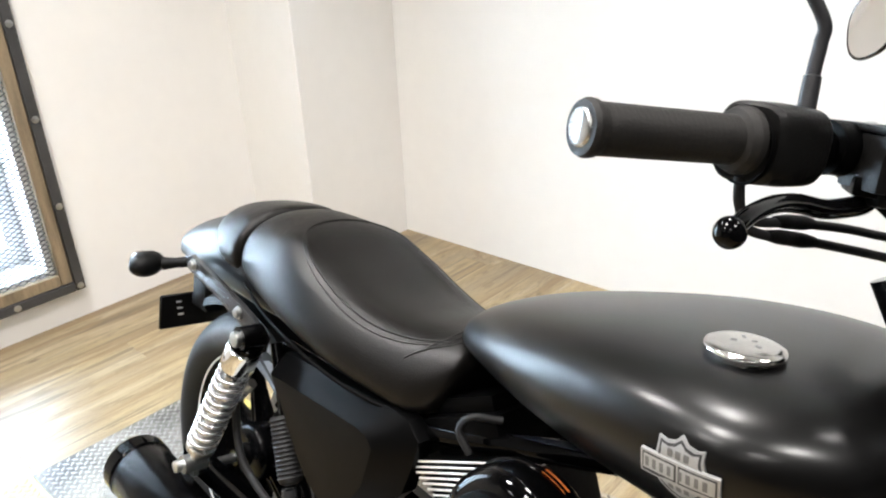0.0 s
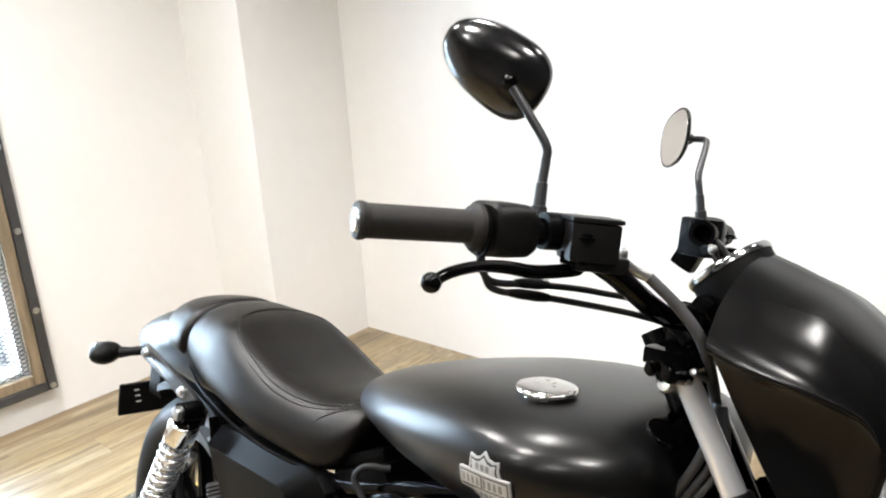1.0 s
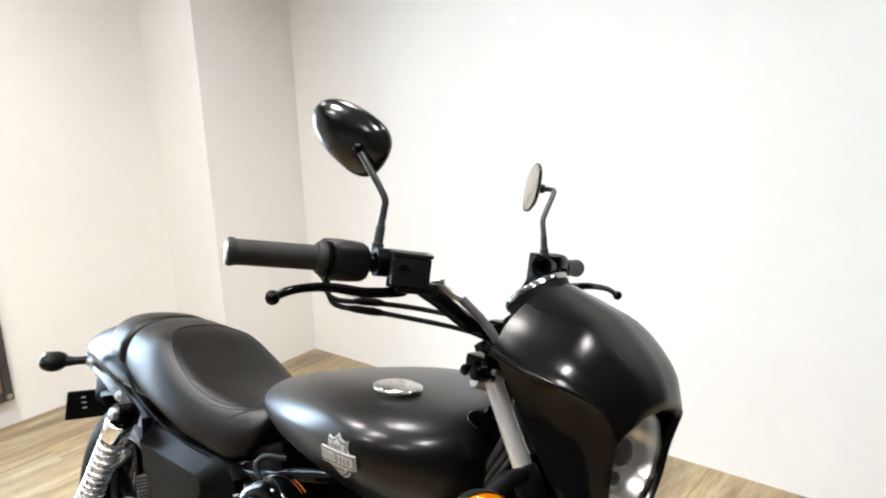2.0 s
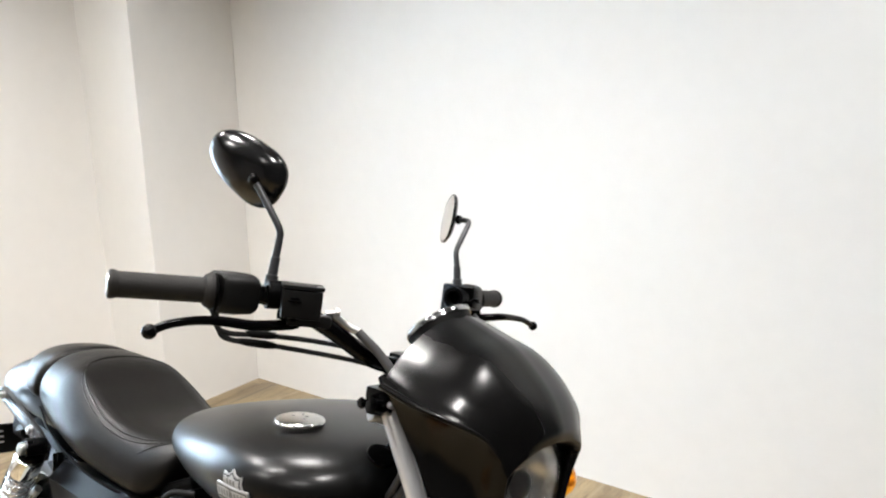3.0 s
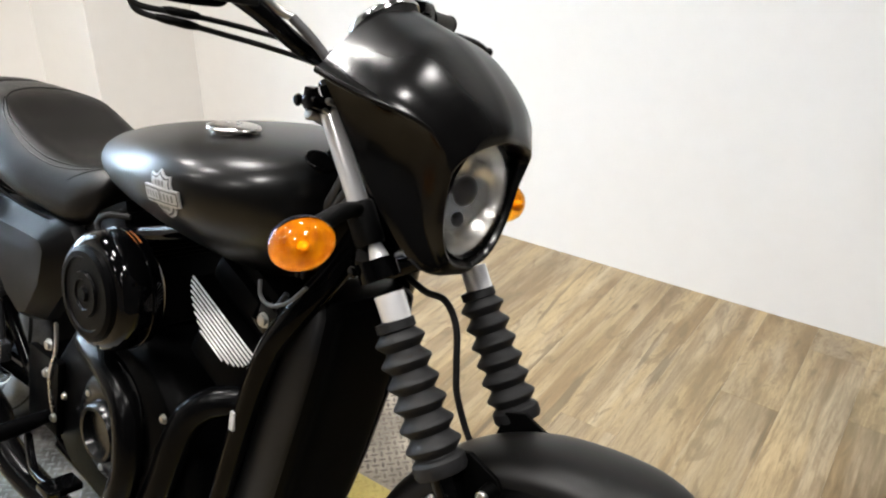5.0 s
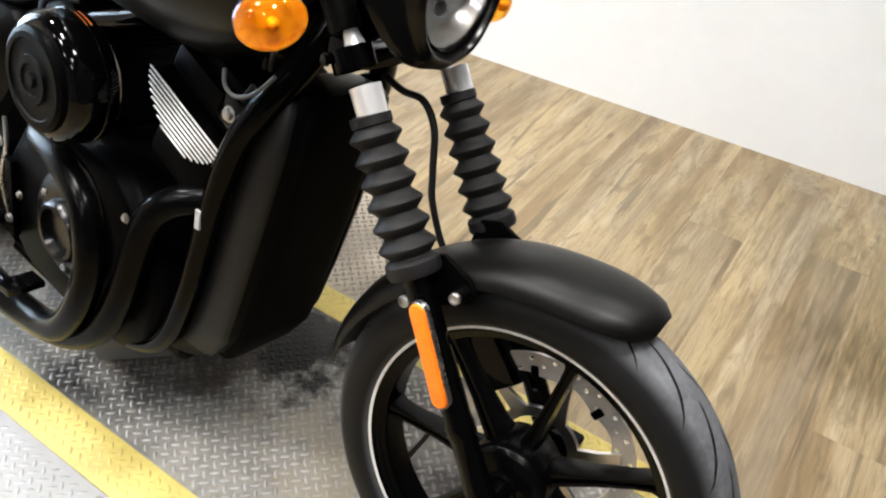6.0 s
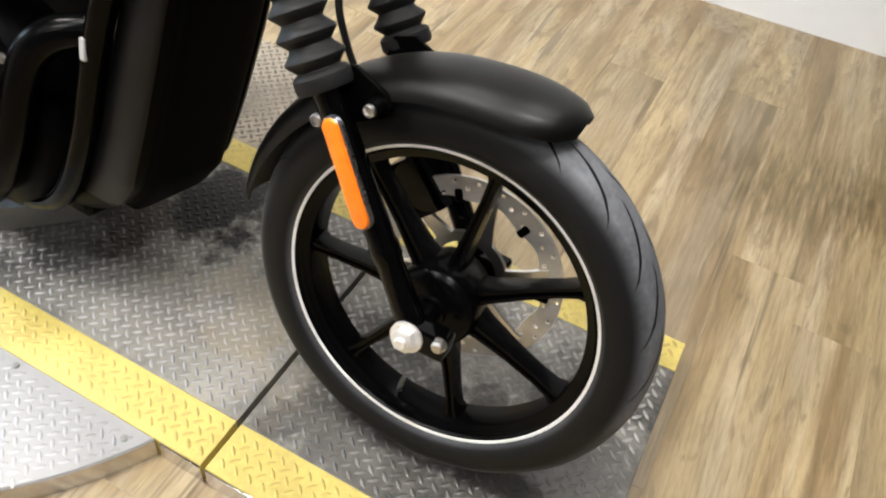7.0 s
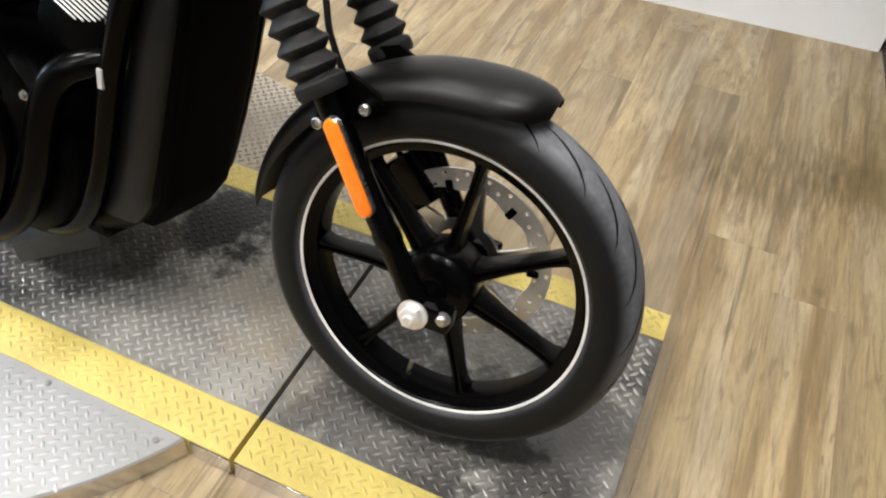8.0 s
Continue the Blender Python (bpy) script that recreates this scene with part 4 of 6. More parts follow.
# -- headlamp fairing --
# guide curves from the rear edge (first) to the lamp opening (last), from the crown down the side to the chin
GUIDE = [
    [(-.392, 0, .809), (-.393, .062, .795), (-.392, .118, .766), (-.386, .158, .738), (-.378, .181, .728), (-.374, .170, .716), (-.344, .151, .655), (-.298, .133, .578), (-.266, .083, .507), (-.258, 0, .487)],
    [(-.346, 0, .795), (-.347, .066, .781), (-.346, .122, .753), (-.342, .155, .726), (-.337, .174, .7155), (-.338, .162, .704), (-.320, .139, .645), (-.282, .121, .572), (-.258, .077, .505), (-.252, 0, .488)],
    [(-.302, 0, .777), (-.298, .068, .764), (-.292, .120, .733), (-.290, .142, .710), (-.289, .1545, .7025), (-.294, .141, .691), (-.297, .121, .632), (-.270, .107, .563), (-.253, .068, .505), (-.249, 0, .490)],
    [(-.247, 0, .733), (-.247, .062, .722), (-.250, .102, .702), (-.253, .1155, .6895), (-.254, .1225, .6845), (-.262, .114, .674), (-.272, .104, .622), (-.260, .092, .560), (-.248, .058, .508), (-.245, 0, .493)],
    [(-.219, 0, .692), (-.223, .052, .685), (-.232, .086, .674), (-.235, .100, .664), (-.238, .104, .656), (-.241, .104, .650), (-.248, .097, .606), (-.248, .085, .554), (-.243, .053, .511), (-.240, 0, .497)],
    [(-.218, 0, .674), (-.222, .046, .667), (-.224, .080, .656), (-.228, .092, .646), (-.230, .095, .640), (-.232, .0955, .634), (-.237, .089, .600), (-.239, .079, .554), (-.239, .049, .515), (-.238, 0, .500)],
]


def across(row, n, side):
    """A finer run of points down one side."""
    pts = [(x, side * y, z) for x, y, z in row]
    k = n * 4 // 9
    return spline(pts[:5], k) + spline(pts[4:], n - k + 1)[1:]


half = []
for row in GUIDE:
    half.append(across(row, 46, -1))
fine = []
for j in range(46):
    fine.append(spline([r[j] for r in half], 31))
rows = []
for i in range(31):
    right = [fine[j][i] for j in range(46)]
    left = [V(p.x, -p.y, p.z) for p in right[-2:0:-1]]
    rows.append(right + left)
# turn the lip inwards into the lamp bowl
lip, ctr = rows[-1], V(-0.24, 0, 0.592)
for k, back in ((0.03, 0.001), (0.065, 0.006), (0.085, 0.016), (0.09, 0.04)):
    rows.append([p.lerp(V(p.x, ctr.y, ctr.z), k) + V(-back, 0, 0) for p in lip])
bm = bm_new()
rings(bm, rows, True, False)
bmesh.ops.recalc_face_normals(bm, faces=bm.faces[:])
bmesh.ops.solidify(bm, geom=bm.faces[:], thickness=0.003)
fairing = fp("fairing", bm, FAIRBLACK, None, "satin black headlamp fairing with a creased side", 30)
# the rounded bead along the crease
for sd in (1, -1):
    bm = bm_new()
    tube(bm, [(p.x, sd * p.y, p.z - 0.0016) for p in fine[19][0:23:2]], [0.0044, 0.0042, 0.0036, 0.0026, 0.0012], 60, 12)
    fp("edge_bead", bm, FAIRBLACK, fairing, "rounded black crease edge", 80)

# -- headlamp --
HC, HN = V(-0.248, 0, 0.590), V(1, 0, -0.04).normalized()
bm = bm_new()
lathe(bm, [(-0.10, 0.03), (-0.08, 0.062), (-0.012, 0.079), (0.002, 0.080), (0.004, 0.077), (-0.004, 0.075)], HC, HN, 48)
big = [f for f in bm.faces if len(f.verts) > 8 and (f.calc_center_median() - HC).dot(HN) > -0.02]
bmesh.ops.delete(bm, geom=big, context="FACES")
headlamp = fp("headlamp", bm, GLOSS, None, "round clear headlamp in the fairing")
bm = bm_new()
prof = [(-0.004, 0.0745), (-0.018, 0.071), (-0.034, 0.062), (-0.048, 0.047), (-0.056, 0.028), (-0.058, 0.012), (-0.058, 0.0005)]
lathe(bm, prof, HC, HN, 40)
bm.faces.ensure_lookup_table()
caps = [f for f in bm.faces if len(f.verts) > 8 and (f.calc_center_median() - HC).dot(HN) > -0.01]
bmesh.ops.delete(bm, geom=caps, context="FACES")
fp("lamp_reflector", bm, surface("lamp_reflector", (0.84, 0.84, 0.82), 0.22, 0.85, vary=0.08, scale=24), headlamp, "bright reflector bowl", 60)
bm = bm_new()
ball(bm, HC - HN * 0.022 + V(0, 0.006, 0.006), (0.014, 0.021, 0.021), None, 16, 10)
tube(bm, [HC - HN * 0.056 + V(0, 0, 0.008), HC - HN * 0.03 + V(0, 0, 0.008)], 0.01, 4, 12)
fp("bulb_shield", bm, surface("grey_bulb_shield", (0.10, 0.10, 0.105), 0.3, 0.6, vary=0.2, scale=40), headlamp, "grey bulb shield")
bm = bm_new()
ball(bm, HC - HN * 0.030 + V(0, 0.012, -0.036), (0.008, 0.0105, 0.0105), None, 12, 8)
fp("pilot_bulb", bm, surface("grey_pilot_bulb", (0.12, 0.12, 0.125), 0.3, 0.5, vary=0.2, scale=40), headlamp, "small pilot bulb")
bm = bm_new()
lathe(bm, [(0.0, 0.0755), (0.004, 0.0745), (0.011, 0.060), (0.016, 0.036), (0.0175, 0.0005), (0.0155, 0.0005), (0.014, 0.036), (0.009, 0.059), (0.002, 0.073)], HC, HN, 56, True)
lens = fp("lens", bm, GLASS, headlamp, "clear domed glass lens", 60)
lens.visible_shadow = False


# -- front indicators --
def indicator(s, centre, face, stem, mat_in, mat_lens, name, label, size):
    c, f = V(*centre), V(*face).normalized()
    m = f.to_track_quat("Z", "Y").to_matrix().to_4x4()
    bm = bm_new()
    prof = [(-0.034, 0.008), (-0.032, 0.013), (-0.024, 0.0225), (-0.012, 0.028), (0.0, 0.0305), (0.0015, 0.0305), (0.0015, 0.027)]
    vs = lathe(bm, [(a * size, b * size) for a, b in prof], (0, 0, 0), (0, 0, 1), 28)
    stretch = m @ Matrix.Rotation(radians(-22 * s), 4, "Z") @ Matrix.Diagonal((1.13, 0.92, 1, 1))
    bm.transform(Matrix.Translation(c) @ stretch)
    tube(bm, stem, [0.010, 0.0115, 0.0125, 0.011], 18, 14)
    body = fp(name, bm, PLASTIC, None, label) if centre[0] > -1 else bp(name, bm, PLASTIC, None, label)
    put = fp if centre[0] > -1 else bp
    bm = bm_new()
    prof = [(0.001, 0.0305), (0.006, 0.0298), (0.014, 0.0262), (0.022, 0.0195), (0.0265, 0.010), (0.0275, 0.0005)]
    lathe(bm, [(a * size, b * size) for a, b in prof], (0, 0, 0), (0, 0, 1), 32)
    bm.transform(Matrix.Translation(c) @ stretch)
    ln = put("lens", bm, mat_lens, body, "glossy amber lens" if mat_lens is AMBER else "dark smoked lens", 60)
    if mat_lens is AMBER:
        ln.visible_shadow = False
        bm = bm_new()
        lathe(bm, [(a * size, b * size) for a, b in ((0.0025, 0.028), (0.003, 0.018), (0.006, 0.012), (0.006, 0.0005))], (0, 0, 0), (0, 0, 1), 24)
        ball(bm, (0, 0, 0.011), (0.006, 0.006, 0.007), None, 12, 8)
        bm.transform(Matrix.Translation(c) @ stretch)
        put("inner_reflector", bm, AMBER_IN, body, "amber inner reflector")
    return body


for s in (-1, 1):
    indicator(s, (-0.335, -0.219 if s < 0 else 0.252, 0.539), (0.80, s * 0.60, -0.02), [(-0.350, s * 0.105, 0.562), (-0.352, s * 0.135, 0.562), (-0.352, s * 0.165, 0.553), (-0.351, s * 0.195, 0.542), (-0.349, -0.199 if s < 0 else 0.232, 0.540)], AMBER_IN, AMBER, "front_indicator", "black front indicator with an amber lens", 1.12)

# -- instrument --
GN = V(-0.66, 0, 0.75).normalized()
GC = V(-0.431, -0.002, 0.784)
bm = bm_new()
lathe(bm, [(-0.085, 0.02), (-0.082, 0.040), (-0.070, 0.0475), (-0.004, 0.0485), (0.0, 0.0495), (0.0, 0.04)], GC, GN, 40)
gauge = fp("instrument", bm, PLASTIC, None, "round black instrument with a chrome bezel")
bm = bm_new()
lathe(bm, [(-0.002, 0.0485), (-0.002, 0.0505), (0.003, 0.0510), (0.0065, 0.0495), (0.0070, 0.0465), (0.005, 0.0455), (0.002, 0.0455)], GC, GN, 48, True)
fp("bezel", bm, surface("dark_chrome_bezel", (0.36, 0.36, 0.36), 0.14, 1.0, vary=0.1, scale=30), gauge, "polished chrome bezel", 60)
bm = bm_new()
lathe(bm, [(0.003, 0.0455), (0.0045, 0.045), (0.0045, 0.0005)], GC, GN, 40)
fp("dial", bm, surface("dark_dial", (0.02, 0.02, 0.022), 0.2, vary=0.1, scale=20, coat=0.8), gauge, "dark dial face")
bm = bm_new()
lathe(bm, [(-0.028, 0.0005), (-0.028, 0.013), (0.0, 0.014), (0.004, 0.011), (0.004, 0.0005)], (-0.438, -0.052, 0.745), (-0.3, -0.6, 0.7), 20)
fp("ignition_switch", bm, GLOSS, None, "small black ignition barrel")

# -- handlebar and controls --
AXR = V(-0.0521, -0.1025, -0.0010).normalized()
GEND = V(-0.611, -0.415, 0.813)
bar = [(-0.609, -0.411, 0.813), (-0.562, -0.318, 0.814), (-0.524, -0.243, 0.811), (-0.490, -0.178, 0.780), (-0.462, -0.112, 0.738), (-0.452, -0.06, 0.725), (-0.450, 0, 0.724)]
bm = bm_new()
left_bar = [(-0.452, 0.06, 0.725), (-0.464, 0.112, 0.738), (-0.505, 0.172, 0.774), (-0.548, 0.215, 0.798), (-0.560, 0.245, 0.803), (-0.570, 0.295, 0.801), (-0.592, 0.390, 0.796)]
tube(bm, bar + left_bar, 0.0118, 90, 16)
handlebar = fp("handlebar", bm, GLOSS, None, "black tubular handlebar")
for s in (-1, 1):
    bm = bm_new()
    box(bm, (-0.472, s * 0.045 - 0.016, 0.69), (-0.43, s * 0.045 + 0.016, 0.742), 0.008, 2)
    fp("bar_clamp", bm, GLOSS, handlebar, "black handlebar riser clamp")


def flip(p, s):
    return V(p[0], p[1] * -s, p[2])


for s in (-1, 1):
    end, ax = (GEND, AXR) if s < 0 else (V(-0.593, 0.394, 0.7955), V(-0.22, 0.972, -0.05).normalized())
    inn = end - ax * 0.121
    bm = bm_new()
    prof = [(0.0, 0.010), (0.0, 0.0162), (-0.003, 0.0176), (-0.007, 0.0172), (-0.010, 0.0158)]
    for k in range(22):
        a = -0.011 - k * 0.0043
        prof += [(a, 0.0157), (a - 0.0016, 0.01583), (a - 0.0030, 0.01583)]
    prof += [(-0.107, 0.0160), (-0.109, 0.0195), (-0.114, 0.0218), (-0.119, 0.0216), (-0.119, 0.011)]
    lathe(bm, prof, end, ax, 32)
    grip = fp("grip", bm, GRIPMAT, None, "dark grey ribbed rubber grip", 25)
    bm = bm_new()
    lathe(bm, [(-0.002, 0.0120), (0.001, 0.0118), (0.002, 0.0105), (0.0022, 0.0005)], end, ax, 24)
    fp("grip_cap", bm, STEEL, grip, "bright end plug", 60)
    # switch housing
    bm = bm_new()
    q = ax.to_track_quat("Z", "Y").to_matrix()
    rows = []
    for a, rx, rz in ((-0.121, 0.0200, 0.0215), (-0.124, 0.0225, 0.0240), (-0.142, 0.0230, 0.0245), (-0.160, 0.0220, 0.0235), (-0.165, 0.0195, 0.0210)):
        row = []
        for i in range(32):
            t = 2 * math.pi * i / 32
            ct, st = math.cos(t), math.sin(t)
            e = 0.62
            row.append(end + ax * a + V(1, 0, 0) * (rx * math.copysign(abs(ct) ** e, ct)) + V(0, 0, 1) * (rz * 1.08 * math.copysign(abs(st) ** e, st) - 0.001))
        rows.append(row)
    rings(bm, rows)
    sw = fp("switch_housing", bm, HOUSING, None, "black plastic switch housing", 30)
    bm = bm_new()
    lathe(bm, [(-0.1225, 0.0225), (-0.1225, 0.0240), (-0.1195, 0.0240), (-0.1195, 0.0225)], end + V(0, 0, -0.004), ax, 28, True)
    fp("housing_seam", bm, DARK, sw)
    bm = bm_new()
    p = end - ax * 0.150 + V(-0.026, 0, 0.004)
    box(bm, (p.x - 0.006, p.y - 0.008, p.z - 0.008), (p.x + 0.003, p.y + 0.008, p.z + 0.008), 0.003, 2)
    fp("switch_button", bm, PLASTIC, sw, "raised switch button")
    # lever
    bm = bm_new()
    lev = [(-0.502, -0.240, 0.778), (-0.507, -0.28, 0.779), (-0.512, -0.32, 0.784), (-0.514, -0.355, 0.786), (-0.514, -0.393, 0.783), (-0.5135, -0.418, 0.7755)]
    lev = [flip(p, s) for p in lev]
    if s > 0:
        lev = [V(-0.530, 0.222, 0.776), V(-0.512, 0.232, 0.776), V(-0.494, 0.262, 0.780), V(-0.492, 0.300, 0.778), V(-0.489, 0.338, 0.773), V(-0.4865, 0.372, 0.7615)]
    else:
        lev = [V(-0.503, -0.212, 0.784), V(-0.500, -0.226, 0.780)] + lev[1:]
    tube(bm, lev, [0.0075, 0.007, 0.006, 0.0052, 0.005], 28, 12)
    ball(bm, lev[-1], (0.0086, 0.0086, 0.0086), None, 18, 12)
    fp("brake_lever" if s < 0 else "clutch_lever", bm, GLOSS, None, "black ball-ended lever")
    # lever perch
    bm = bm_new()
    p = end - ax * 0.205
    lathe(bm, [(-0.214, 0.0125), (-0.214, 0.0185), (-0.186, 0.0185), (-0.186, 0.0125)], end, ax, 24, True)
    mtx = Matrix.Translation(p + V(0.018, 0, -0.020)) @ Matrix.Rotation(radians(24 * -s), 4, "Z")
    box(bm, (-0.010, -0.016, -0.008), (0.018, 0.028, 0.005), 0.004, 2, mtx)
    bolt(bm, p + V(0.036, 0.01 * s, -0.002), (0, 0, 1), 0.007, 0.006)
    if s > 0:
        box(bm, (-0.026, -0.017, -0.030), (0.026, 0.017, 0.026), 0.006, 2, Matrix.Translation((-0.562, 0.221, 0.800)) @ Matrix.Rotation(radians(-18), 4, "Z"))
        box(bm, (-0.020, -0.013, -0.026), (0.016, 0.013, 0.012), 0.005, 2, Matrix.Translation((-0.575, 0.232, 0.772)) @ Matrix.Rotation(radians(25), 4, "Y"))
    perch = fp("lever_perch", bm, CAST, None, "black lever perch clamped to the bar")
    for dy, dz in ((-0.012, 0.017), (0.012, 0.016)):
        bm = bm_new()
        ball(bm, p + V(0.026, dy - 0.012 * s, dz - 0.036), (0.006, 0.006, 0.006), None, 12, 8)
        bolt(bm, p + V(0.024, dy - 0.012 * s, dz - 0.036), (0.6, s * 0.7, 0.3), 0.0055, 0.008)
        fp("perch_bolt", bm, ZINC, perch, "small zinc bolt")

# brake fluid reservoir
bm = bm_new()
RM = Matrix.Translation((-0.486, -0.222, 0.817)) @ Matrix.Rotation(radians(-38), 4, "Z")
box(bm, (-0.018, -0.029, -0.026), (0.020, 0.021, 0.011), 0.004, 2, RM)
box(bm, (-0.010, -0.02, -0.036), (0.014, 0.036, -0.020), 0.006, 2, RM)
reservoir = fp("brake_reservoir", bm, HOUSING, None, "black square brake fluid reservoir")
bm = bm_new()
box(bm, (-0.0195, -0.0305, 0.0112), (0.0215, 0.0225, 0.0165), 0.003, 2, RM)
fp("reservoir_cap", bm, HOUSING, reservoir, "flat black reservoir cap")
for x, y in ((-0.014, -0.016), (0.016, 0.016)):
    bm = bm_new()
    p = RM @ V(x, y, 0.0162)
    bolt(bm, p, (0, 0, 1), 0.0035, 0.0015)
    fp("cap_screw", bm, ZINC, reservoir)
bm = bm_new()
p = V(-0.4850, -0.1655, 0.7965)
lathe(bm, [(-0.012, 0.0045), (0.0, 0.0045), (0.001, 0.0065), (0.006, 0.0065), (0.007, 0.004), (0.007, 0.0005)], p, (0.55, 0.8, 0.2), 14)
fp("banjo_bolt", bm, ZINC, reservoir, "zinc banjo bolt")
bm = bm_new()
tube(bm, [(-0.486, -0.168, 0.793), (-0.474, -0.153, 0.781), (-0.462, -0.141, 0.775)], [0.0058, 0.0056, 0.0054], 12, 12)
fp("hose_fitting", bm, ZINC, reservoir, "silver crimped hose fitting")
bm = bm_new()
tube(bm, [(-0.462, -0.141, 0.775), (-0.436, -0.122, 0.749), (-0.412, -0.105, 0.715), (-0.405, -0.07, 0.66), (-0.40, -0.03, 0.58), (-0.36, 0.03, 0.48)], 0.0062, 50, 12)
fp("brake_hose", bm, surface("grey_brake_hose", (0.05, 0.05, 0.052), 0.5, vary=0.2, scale=60), None, "dark grey brake hose")
# throttle cables: out of the housing, round a loop, then in to the head
bm = bm_new()
tube(bm, [(-0.556, -0.306, 0.792), (-0.554, -0.300, 0.772), (-0.547, -0.285, 0.762), (-0.533, -0.230, 0.759), (-0.507, -0.160, 0.752), (-0.474, -0.10, 0.738), (-0.43, -0.04, 0.69)], 0.0034, 60, 10)
fp("throttle_cable", bm, RUBBER, None, "thin black throttle cable")
bm = bm_new()
tube(bm, [(-0.558, -0.300, 0.790), (-0.553, -0.296, 0.766), (-0.546, -0.282, 0.754), (-0.523, -0.225, 0.747), (-0.479, -0.115, 0.729), (-0.456, -0.07, 0.712), (-0.44, -0.04, 0.67)], 0.0034, 60, 10)
fp("throttle_cable", bm, RUBBER, None, "thin black throttle cable")
for a, b in (((-0.542, -0.262, 0.7615), (-0.530, -0.222, 0.759)), ((-0.542, -0.272, 0.7525), (-0.524, -0.228, 0.7475))):
    bm = bm_new()
    tube(bm, [a, b], [0.0036, 0.0052, 0.0052, 0.0055, 0.0042], 16, 10)
    fp("cable_adjuster", bm, PLASTIC, None, "black cable adjuster sleeve")
bm = bm_new()
cl = mirrored([(-0.525, -0.222, 0.782), (-0.465, -0.15, 0.775), (-0.44, -0.09, 0.735), (-0.42, -0.04, 0.68)])
tube(bm, cl, 0.0042, 40, 10)
fp("clutch_cable", bm, RUBBER, None, "thin black clutch cable")
GREYCABLE = surface("grey_cable_sheath", (0.035, 0.035, 0.036), 0.45, vary=0.2, scale=60)
# bundle of cables down beside the head
for k, (dx, r) in enumerate(((0, 0.0055), (0.012, 0.0045), (0.022, 0.004))):
    bm = bm_new()
    tube(bm, [(-0.400 + dx * 0.3, -0.066, 0.645), (-0.405 + dx, -0.078 + dx * 0.3, 0.59), (-0.432 + dx, -0.082, 0.53), (-0.475 + dx * 1.2, -0.078, 0.46), (-0.50 + dx, -0.05, 0.42)], r, 40, 10)
    fp("control_cable", bm, GREYCABLE, None, "black control cable beside the steering head")
# looped front brake hose behind the far leg
bm = bm_new()
tube(bm, [(-0.362, 0.045, 0.440), (-0.325, 0.040, 0.431), (-0.291, 0.040, 0.429), (-0.266, 0.040, 0.398), (-0.254, 0.040, 0.340), (-0.244, 0.045, 0.29), (-0.21, 0.065, 0.21), (-0.13, 0.08, 0.13)], 0.0050, 70, 12)
fp("brake_hose", bm, RUBBER, None, "black brake hose looped to the caliper")


# bright bolts at the top clamp
for p, r in (((-0.440, -0.112, 0.662), 0.0085), ((-0.411, -0.112, 0.683), 0.0045), ((-0.418, -0.112, 0.672), 0.0040)):
    bm = bm_new()
    lathe(bm, [(-0.03, 0.7 * r), (0.0, 0.7 * r), (0.0005, r), (0.004, r), (0.0065, 0.8 * r), (0.007, 0.0005)], p, (-0.1, -0.9, 0.35), 18)
    fp("clamp_bolt", bm, ZINC, None, "bright zinc clamp bolt")

# -- mirrors --
def mirror(name, stem, centre, normal, tip, a, b, deep, tag, taper):
    """A teardrop mirror head: shell, glass, stem and ball boss."""
    c, n = V(*centre), V(*normal).normalized()
    u = V(*tip)
    u = (u - n * u.dot(n)).normalized()
    w = n.cross(u)
    q = Matrix(((u.x, w.x, n.x, 0), (u.y, w.y, n.y, 0), (u.z, w.z, n.z, 0), (0, 0, 0, 1)))
    m = Matrix.Translation(c) @ q
    bm = bm_new()

    def outline(k, z):
        row = []
        for i in range(48):
            t = 2 * math.pi * i / 48
            ct, st = math.cos(t), math.sin(t)
            e = 0.80
            x = a * math.copysign(abs(ct) ** e, ct)
            y = b * math.copysign(abs(st) ** e, st) * (1 - taper * ct)
            row.append(m @ V(x * k, y * k, z))
        return row
    rings(bm, [outline(0.955, 0.0), outline(1.0, 0.001), outline(1.0, -0.004 * deep), outline(0.97, -0.010 * deep), outline(0.86, -0.018 * deep), outline(0.65, -0.025 * deep), outline(0.35, -0.0295 * deep), outline(0.05, -0.031 * deep)])
    sh = fp(name, bm, MIRRORBACK, None, tag, 40)
    bm = bm_new()
    rings(bm, [outline(0.93, 0.0004), outline(0.93, 0.0014)])
    fp("mirror_glass", bm, MIRROR, sh, "clean mirror glass")
    bm = bm_new()
    tube(bm, stem, [0.0052, 0.0050, 0.0048, 0.0050], 40, 12)
    fp("mirror_stem", bm, STEMGREY, sh, "bent dark grey mirror stem")
    bm = bm_new()
    ball(bm, stem[-1], (0.009, 0.009, 0.009), None, 14, 10)
    fp("mirror_ball", bm, GLOSS, sh, "black ball joint")
    bm = bm_new()
    p0, p1 = Vector(stem[0]), Vector(stem[1])
    d = (p1 - p0).normalized()
    lathe(bm, [(-0.02, 0.0085), (0.004, 0.0085), (0.005, 0.0066), (0.028, 0.0062), (0.029, 0.0048)], p0, d, 16)
    box(bm, (p0.x - 0.011, p0.y - 0.012, p0.z - 0.030), (p0.x + 0.024, p0.y + 0.012, p0.z - 0.009), 0.004, 2)
    fp("stem_nut", bm, STEMGREY, sh, "dark locking collar")
    return sh


